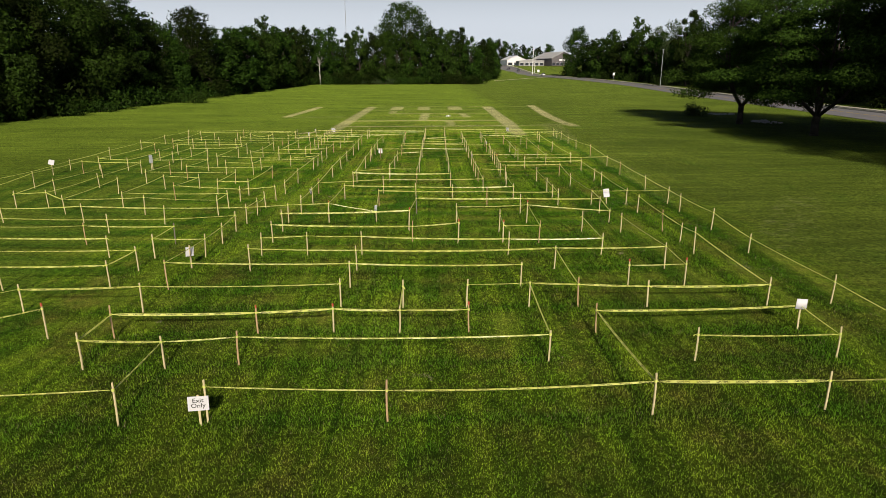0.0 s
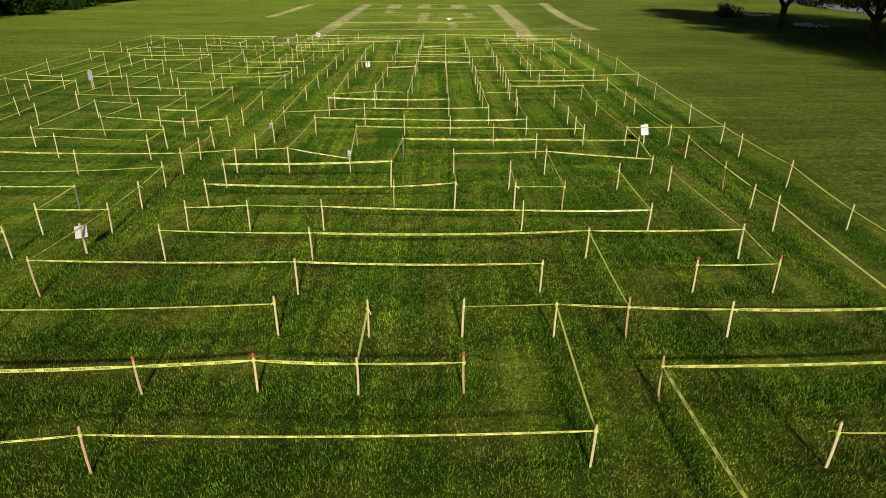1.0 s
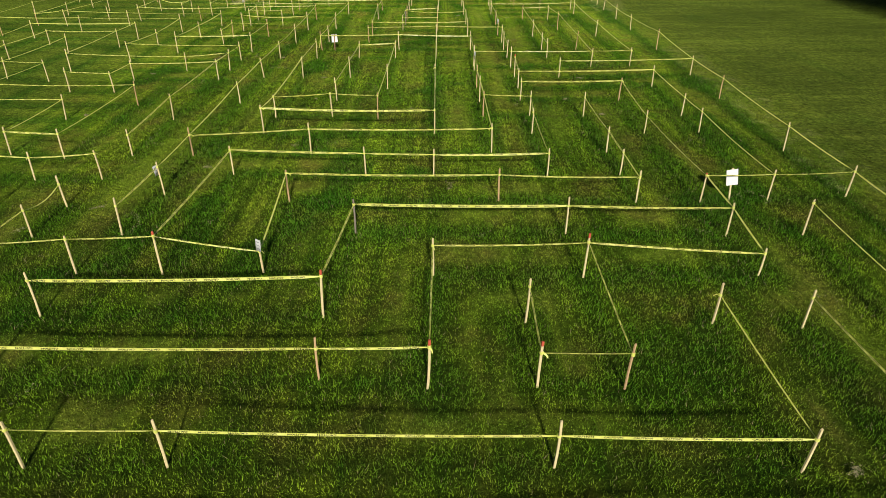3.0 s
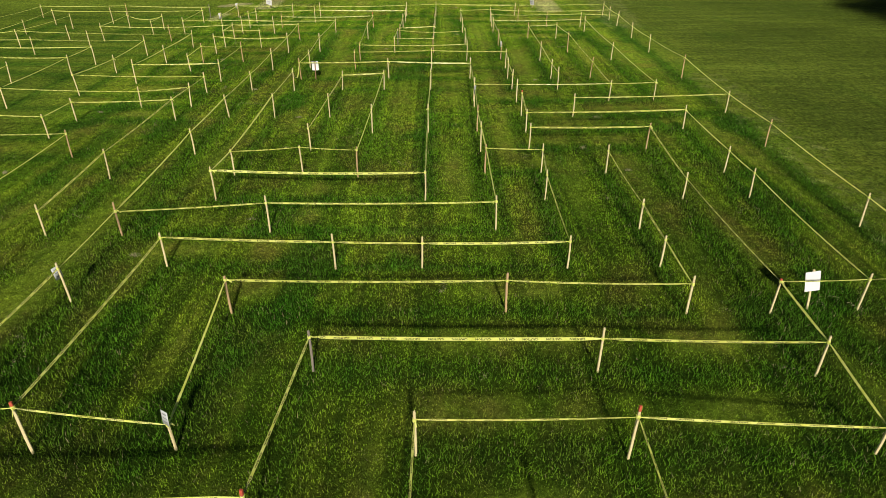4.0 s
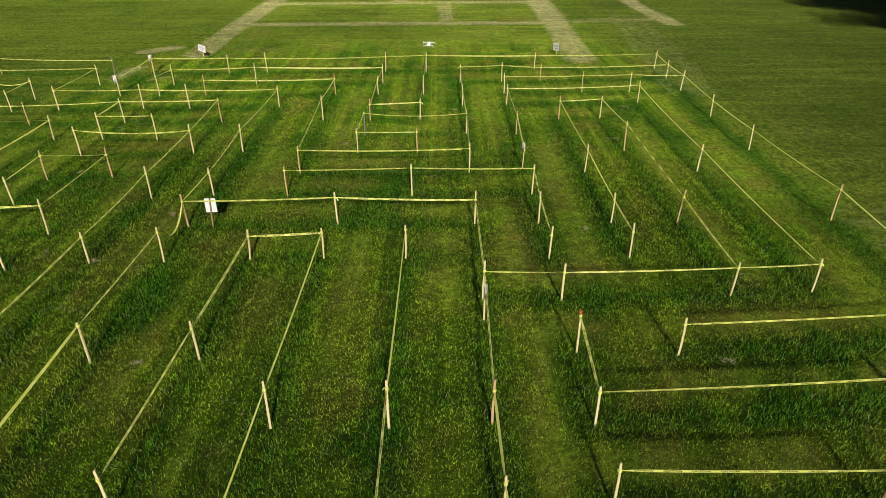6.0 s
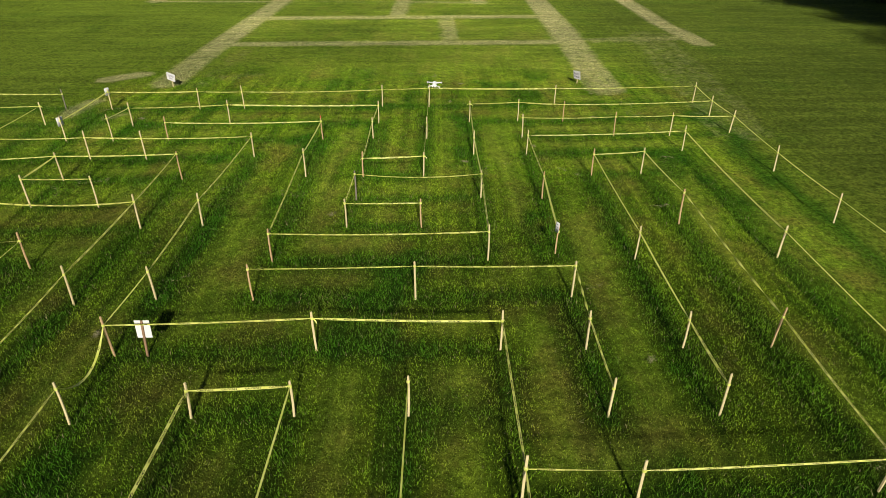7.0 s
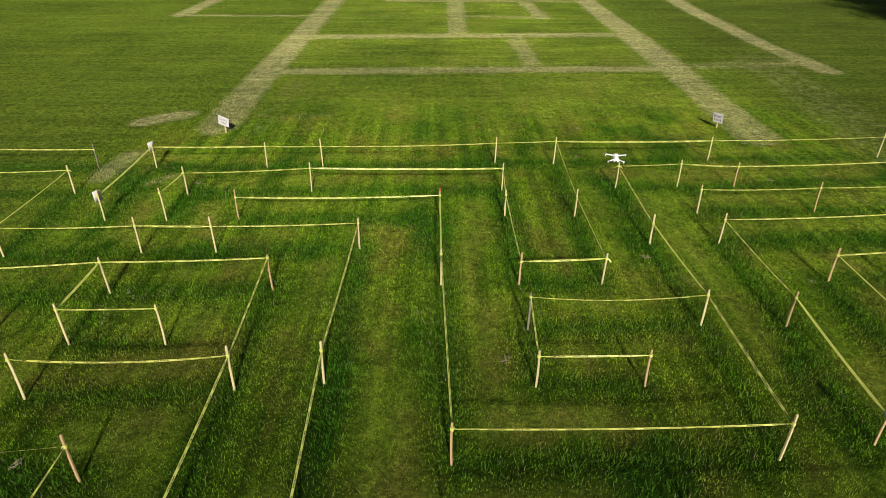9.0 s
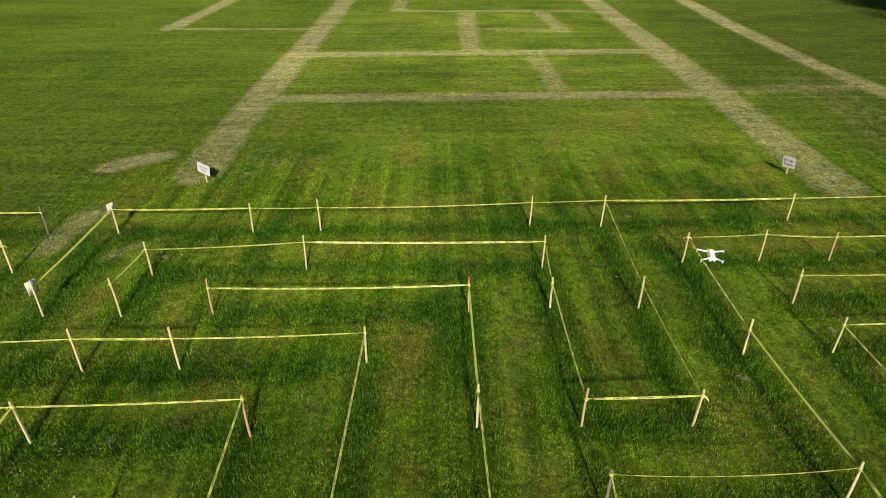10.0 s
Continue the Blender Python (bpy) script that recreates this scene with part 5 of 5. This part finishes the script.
while y < 290:
    plant(tr.choice(BUSH[:2]), -51.8 - (3.0 if y > 180 else 0.0) + tr.uniform(-1.5, 0.8), y, tr.uniform(0.7, 1.5), tr.uniform(0, 360))
    plant(tr.choice(BUSH[:2]), -55.5 + tr.uniform(-1.5, 1.0), y + tr.uniform(1, 4), tr.uniform(1.6, 2.3), tr.uniform(0, 360))
    y += tr.uniform(6.0, 9.0)
# wood across the far end of the field
for k, (x, y, h) in enumerate(((-62, 301, 24), (-56.3, 300, 25.4), (-50, 302, 24), (-44.5, 300, 25.4), (-38, 300, 22.3), (-32.3, 300, 25.5), (-26.2, 301, 22.8), (-20.5, 299, 23), (-15, 300, 22), (-9, 301, 23), (-4, 300, 24), (1.3, 302, 25.8), (6, 300, 24), (10.6, 302, 24.1), (14.6, 302, 24.9), (19.1, 302, 21.2), 
                               (31.7, 380, 23), (36, 390, 23.5), (38.5, 405, 22), (52, 640, 28), (60, 645, 27), (68, 640, 25), (76, 648, 23), (84, 640, 21), (92, 646, 20), (100, 640, 18.5), (109, 645, 18), (118, 640, 20))):
    grow(WOOD[k % 5], x, y, 1.08 * h, 1.05 if y < 350 else 1.15)
for k in range(15):
    grow(WOOD[k % 5], -62 + 6.3 * k + tr.uniform(-2, 2), 313 + tr.uniform(-2, 3), tr.uniform(16, 19), 1.0)
x = -60.0
while x < 25:
    plant(tr.choice(BUSH), x, 294.5 + tr.uniform(-1.5, 1.5), tr.uniform(1.0, 2.2), tr.uniform(0, 360))
    plant(tr.choice(BUSH[:2]), x + 2.5, 297 + tr.uniform(-1.0, 1.0), tr.uniform(1.8, 2.6), tr.uniform(0, 360))
    x += tr.uniform(4.0, 6.5)
ELM = make_tree(17, 34, 14.5, 9, 15000, 0.42, M_LEAF, 40, 0.5, 0.40, "very tall spreading elm above the wood")
plant(ELM, -12, 308, 1.15, 10)
BIRCH = make_tree(18, 17, 4.2, 8, 2600, 0.36, M_LEAF, 8, 0.24, 0.5, "slender tree with a pale trunk at the wood's edge")
next(o for o in BIRCH.children if o.name.startswith("trunk")).data.materials[0] = M_STONE
plant(BIRCH, -49.5, 292.5, 1.0, 60)
# trees beyond the road
for k, (x, y, h) in enumerate(((82, 66, 22), (84, 84, 21), (84, 102, 22), (86, 120, 21), (88, 138, 21), (90, 156, 20), (93, 174, 20), (96, 192, 20), (97, 210, 21), (92.5, 230, 26), (97, 246, 21), (98.8, 260, 25), (97, 272, 20), (102.4, 290, 24), (97, 288, 19), (96.6, 300, 28.5), (92, 310, 18), (89.7, 320, 22.9), (86.7, 330, 20), (87.5, 346, 18), (87, 380, 27.5), (91, 362, 20))):
    grow(WOOD[5] if k in (11, 13) else NEAR_WOOD[2] if y == 380 else WOOD[k % 5], x, y, 1.06 * h, 1.25 if y < 225 else 1.15 if y < 380 else 1.5)
    plant(tr.choice(BUSH[:2]), x - 6.5 + tr.uniform(-1, 1), y + tr.uniform(-3, 3), tr.uniform(1.2, 1.9), tr.uniform(0, 360))
    if y < 335:
        grow(WOOD[(k + 2) % 5], x + 10, y + 7, min(h, 22) * 0.95, 1.3)

# large trees that stand on the lawn
LAWN_TREES = [
    make_spreading_tree(31, 18.5, 8.8, 2.6, 80000, 0.125, M_LEAF_LAWN, "large spreading tree with low dark limbs on the lawn"),
    make_spreading_tree(32, 18.5, 8.6, 2.2, 80000, 0.125, M_LEAF_LAWN, "large spreading tree with a forked trunk on the lawn"),
    make_spreading_tree(33, 20.0, 10.5, 2.4, 42000, 0.20, M_LEAF_LAWN, "large spreading tree added to thicken the canopy and shade"),
]
plant(LAWN_TREES[0], 37.0, 74.6, 1.0, 200, 0.84)
plant(LAWN_TREES[1], 37.7, 60.8, 1.08, 75, 0.84)
plant(LAWN_TREES[0], 41.2, 47.5, 1.2, 310, 0.9)
plant(LAWN_TREES[1], 39.3, 31.0, 1.15, 160)
# added trees, the second out of view, that thicken the canopy and its shade
for x, y, s, turn in ((47.5, 56.0, 1.1, 110), (52.0, 40.0, 1.05, 60)):
    plant(LAWN_TREES[2], x, y, s, turn)
bush = plant(BUSH[2], 36.9, 88.0, 0.95, 40, 0.85)
tagged(bush, "low grey-green shrub on the lawn")
plant(BUSH[0], -45.5, 128.0, 1.1, 40)


# ---- stones by the trees ----
def stone_bed(x, y, rx, ry, count, seed):
    r = random.Random(seed)
    for _ in range(count):
        a, d = r.uniform(0, 6.28), math.sqrt(r.random())
        s = r.uniform(0.10, 0.28)
        bm = bmesh.new()
        bmesh.ops.create_icosphere(bm, subdivisions=1, radius=s)
        for v in bm.verts:
            v.co *= r.uniform(0.75, 1.2)
            v.co.z *= 0.6
        me = bpy.data.meshes.new("stone")
        bm.to_mesh(me)
        bm.free()
        me.materials.append(M_STONE)
        ob = tagged(new("stone", me), "rough pale grey stone lying on the lawn", "stone", "stones on the lawn")
        ob.location = (x + rx * d * math.cos(a), y + ry * d * math.sin(a), s * 0.25)


stone_bed(41.5, 77.2, 1.7, 2.2, 46, 3)
stone_bed(42.0, 91.0, 2.2, 1.4, 26, 4)


# ---- road, kerb and pavement ----


def road_line():
    """Dense centre line through the bends."""
    p = np.array(ROAD, float)
    out = []
    for i in range(len(p) - 1):
        a, b = p[max(i - 1, 0)], p[min(i + 2, len(p) - 1)]
        for t in np.linspace(0, 1, 14, endpoint=False):
            m0, m1 = (p[i + 1] - a) / 2, (b - p[i]) / 2
            t2, t3 = t * t, t * t * t
            out.append((2 * t3 - 3 * t2 + 1) * p[i] + (t3 - 2 * t2 + t) * m0 + (-2 * t3 + 3 * t2) * p[i + 1] + (t3 - t2) * m1)
    return np.array(out)


LINE = road_line()
_d = np.gradient(LINE, axis=0)
_d /= np.linalg.norm(_d, axis=1)[:, None]
ACROSS = np.stack([_d[:, 1], -_d[:, 0]], 1)


def ribbon(name, profile, material, label, category):
    """A strip that follows the road; the profile is offset and height over the ground."""
    verts, faces = [], []
    for c, a in zip(LINE, ACROSS):
        for off, up in profile:
            q = c + a * off
            verts.append((q[0], q[1], float(land(*q)) + up))
    n = len(profile)
    for k in range(len(LINE) - 1):
        for i in range(n - 1):
            s = k * n + i
            faces.append((s, s + 1, s + n + 1, s + n))
    return tagged(new(name, mesh_from(name, verts, faces, material)), label, category, kind="structure")


ribbon("road", ((-4.6, -0.3), (-4.5, 0.05), (0, 0.12), (4.5, 0.05), (4.6, -0.3)), M_ASPHALT, "grey asphalt road along the field", "road")
ribbon("kerb", ((4.6, -0.3), (4.6, 0.20), (4.85, 0.20), (4.85, -0.3)), M_CONCRETE, "pale concrete kerb of the road", "kerb")
ribbon("pavement", ((6.6, -0.3), (6.6, 0.14), (8.2, 0.14), (8.2, -0.3)), M_CONCRETE, "pale concrete pavement beyond the road", "pavement")
def side_road():
    """A short side road that joins the main one."""
    line = ((37.0, 369.5), (43.0, 364.5), (49.5, 360.0), (56.0, 356.5), (63.0, 354.0), (70.5, 352.5))
    verts, faces = [], []
    for k, (x, y) in enumerate(line):
        for off in (-2.2, 0.0, 2.2):
            verts.append((x, y + off, float(land(x, y + off)) + 0.10 + 0.04 * (off == 0)))
        if k:
            i = 3 * k
            faces += [(i - 3, i, i + 1, i - 2), (i - 2, i + 1, i + 2, i - 1)]
    return tagged(new("side_road", mesh_from("side_road", verts, faces, M_CONCRETE)), "pale concrete side road joining the road", "road", kind="structure")


side_road()
ribbon("road_marking", ((-0.12, 0.124), (0.12, 0.124)), plain("yellow_marking", (0.45, 0.33, 0.06), 0.8), "yellow centre line on the road", "road marking")


# ---- buildings, poles and cars along the road ----
def gable_building(x, y, yaw, w, d, wall_h, ridge_h, wall_m, roof_m, label, doors=5, band=None):
    z = float(land(x, y)) - 0.3
    t = thing("building", pose(x, y, z, 0, 0, yaw), label, "building")
    bm = bmesh.new()
    v = [bm.verts.new(p) for p in ((-w / 2, -d / 2, 0), (w / 2, -d / 2, 0), (w / 2, d / 2, 0), (-w / 2, d / 2, 0), (-w / 2, -d / 2, wall_h), (w / 2, -d / 2, wall_h), (w / 2, d / 2, wall_h), (-w / 2, d / 2, wall_h), (0, -d / 2, ridge_h), (0, d / 2, ridge_h))]
    for f in ((0, 1, 5, 8, 4), (2, 3, 7, 9, 6), (1, 2, 6, 5), (3, 0, 4, 7)):
        bm.faces.new([v[i] for i in f])
    part("wall", bm, wall_m, t)
    for s in (-1, 1):
        bm = bmesh.new()
        a = [(s * (w / 2 + 0.5), -d / 2 - 0.5, wall_h - 0.3), (s * (w / 2 + 0.5), d / 2 + 0.5, wall_h - 0.3), (0, d / 2 + 0.5, ridge_h + 0.1), (0, -d / 2 - 0.5, ridge_h + 0.1)]
        lo = [bm.verts.new(p) for p in a]
        hi = [bm.verts.new((p[0], p[1], p[2] + 0.3)) for p in a]
        bm.faces.new(hi)
        bm.faces.new(lo[::-1])
        for i in range(4):
            j = (i + 1) % 4
            bm.faces.new((lo[i], lo[j], hi[j], hi[i]))
        part("roof", bm, roof_m, t)
    for k in range(doors):
        u = -w / 2 + w * (k + 0.5) / doors
        bm = bmesh.new()
        box(bm, (u - w / doors * 0.34, -d / 2 - 0.12, 0.4), (u + w / doors * 0.34, -d / 2 + 0.1, 2.6), 0.03)
        win = part("window", bm, M_GLASS, t)
        bm = bmesh.new()
        box(bm, (u - w / doors * 0.36, -d / 2 - 0.16, 2.6), (u + w / doors * 0.36, -d / 2, 2.75))
        part("lintel", bm, M_WHITE, win)
    if band:
        bm = bmesh.new()
        box(bm, (-w * 0.2, -d / 2 - 0.25, wall_h * 0.62), (w * 0.12, -d / 2 - 0.02, wall_h * 0.62 + 1.5), 0.05)
        part("fascia_panel", bm, M_WHITE, t)
    return t


gable_building(108, 560, 14, 22, 40, 6.0, 11.0, M_BRICK_WALL, M_ROOF, "long grey-brown hall with a pale metal roof", 6, True)
gable_building(76, 590, 8, 17, 26, 5.0, 8.2, M_WHITE, M_WHITE, "white hall with a low rounded roof", 3)
gable_building(86, 552, 10, 22, 10, 4.2, 5.0, M_STUCCO, M_ROOF, "low grey side wing of the hall", 5)


def lamp_pole(x, y, h, r, material, label, arm=0.0):
    z = float(land(x, y))
    t = thing("pole", pose(x, y, z), label, "pole")
    bm = bmesh.new()
    tube(bm, (0, 0, -0.3), (0, 0, h), r, r * 0.6, 8)
    part("shaft", bm, material, t)
    if arm:
        bm = bmesh.new()
        tube(bm, (0, 0, h - 0.3), (-arm, 0, h), 0.06, 0.04, 6)
        part("arm", bm, M_STEEL, t)
    bm = bmesh.new()
    box(bm, (-arm - 0.35, -0.12, h - 0.05), (-arm + 0.35, 0.12, h + 0.10), 0.04)
    part("cap", bm, M_STEEL, t)
    return t


lamp_pole(79.2, 218.5, 12.3, 0.16, M_STEEL, "grey wooden utility pole beside the road")
lamp_pole(86.0, 349.0, 11.5, 0.16, M_BARK, "dark utility pole beside the road")
lamp_pole(69.0, 430.0, 18.0, 0.26, M_WHITE, "tall pale lamp pole by the hall", 1.5)
lamp_pole(74.5, 455.0, 12.0, 0.22, M_WHITE, "pale lamp pole by the hall", 1.2)
lamp_pole(-53.0, 420.0, 62.0, 0.22, M_STEEL, "thin tall radio mast behind the wood")


def road_sign(x, y, h, w):
    z = float(land(x, y))
    t = thing("road_sign", pose(x, y, z), "small white road sign on a post", "road sign", "road signs")
    bm = bmesh.new()
    tube(bm, (0, 0, -0.2), (0, 0, h), 0.04, 0.04, 6)
    part("post", bm, M_STEEL, t)
    bm = bmesh.new()
    box(bm, (-w / 2, -0.07, h - w), (w / 2, -0.045, h + 0.1), 0.02)
    part("panel", bm, M_WHITE, t)
    return t


road_sign(85.8, 298.0, 3.2, 1.0)
road_sign(61.9, 365.0, 4.0, 1.3)
road_sign(88.0, 408.0, 4.0, 1.2)


def car(x, y, yaw, paint, label):
    z = float(land(x, y)) + 0.10
    t = thing("car", pose(x, y, z, 0, 0, yaw), label, "car", "cars on the road")
    bm = bmesh.new()
    box(bm, (-0.88, -2.2, 0.28), (0.88, 2.2, 0.85), 0.16)
    part("body", bm, paint, t)
    bm = bmesh.new()
    vs = box(bm, (-0.78, -1.5, 0.80), (0.78, 1.1, 1.45), 0.12)
    for v in vs:
        if v.is_valid and v.co.z > 1.2:
            v.co.y = v.co.y * 0.72 - 0.1
            v.co.x *= 0.86
    part("cabin", bm, M_GLASS, t)
    bm = bmesh.new()
    box(bm, (-0.66, -1.15, 1.43), (0.66, 0.65, 1.49), 0.02)
    part("roof", bm, paint, t)
    for sx in (-1, 1):
        for sy in (-1, 1):
            bm = bmesh.new()
            tube(bm, (sx * 0.70, sy * 1.35, 0.32), (sx * 0.92, sy * 1.35, 0.32), 0.32, 0.32, 14)
            wheel = part("wheel", bm, M_TYRE, t)
            bm = bmesh.new()
            tube(bm, (sx * 0.90, sy * 1.35, 0.32), (sx * 0.935, sy * 1.35, 0.32), 0.19, 0.17, 10)
            part("rim", bm, M_STEEL, wheel)
        for sy in (-1, 1):
            bm = bmesh.new()
            box(bm, (sx * 0.62 - 0.16, sy * 2.16 - 0.05, 0.56), (sx * 0.62 + 0.16, sy * 2.16 + 0.05, 0.70), 0.02)
            part("headlight" if sy < 0 else "tail_light", bm, M_WHITE if sy < 0 else M_RED, t)
    return t


car(70.5, 398.0, 4, M_CAR_WHITE, "white car on the road")
car(65.0, 470.0, 4, M_CAR_DARK, "dark car on the road far off")
car(61.5, 500.0, 6, M_CAR_DARK, "dark car on the road far off")
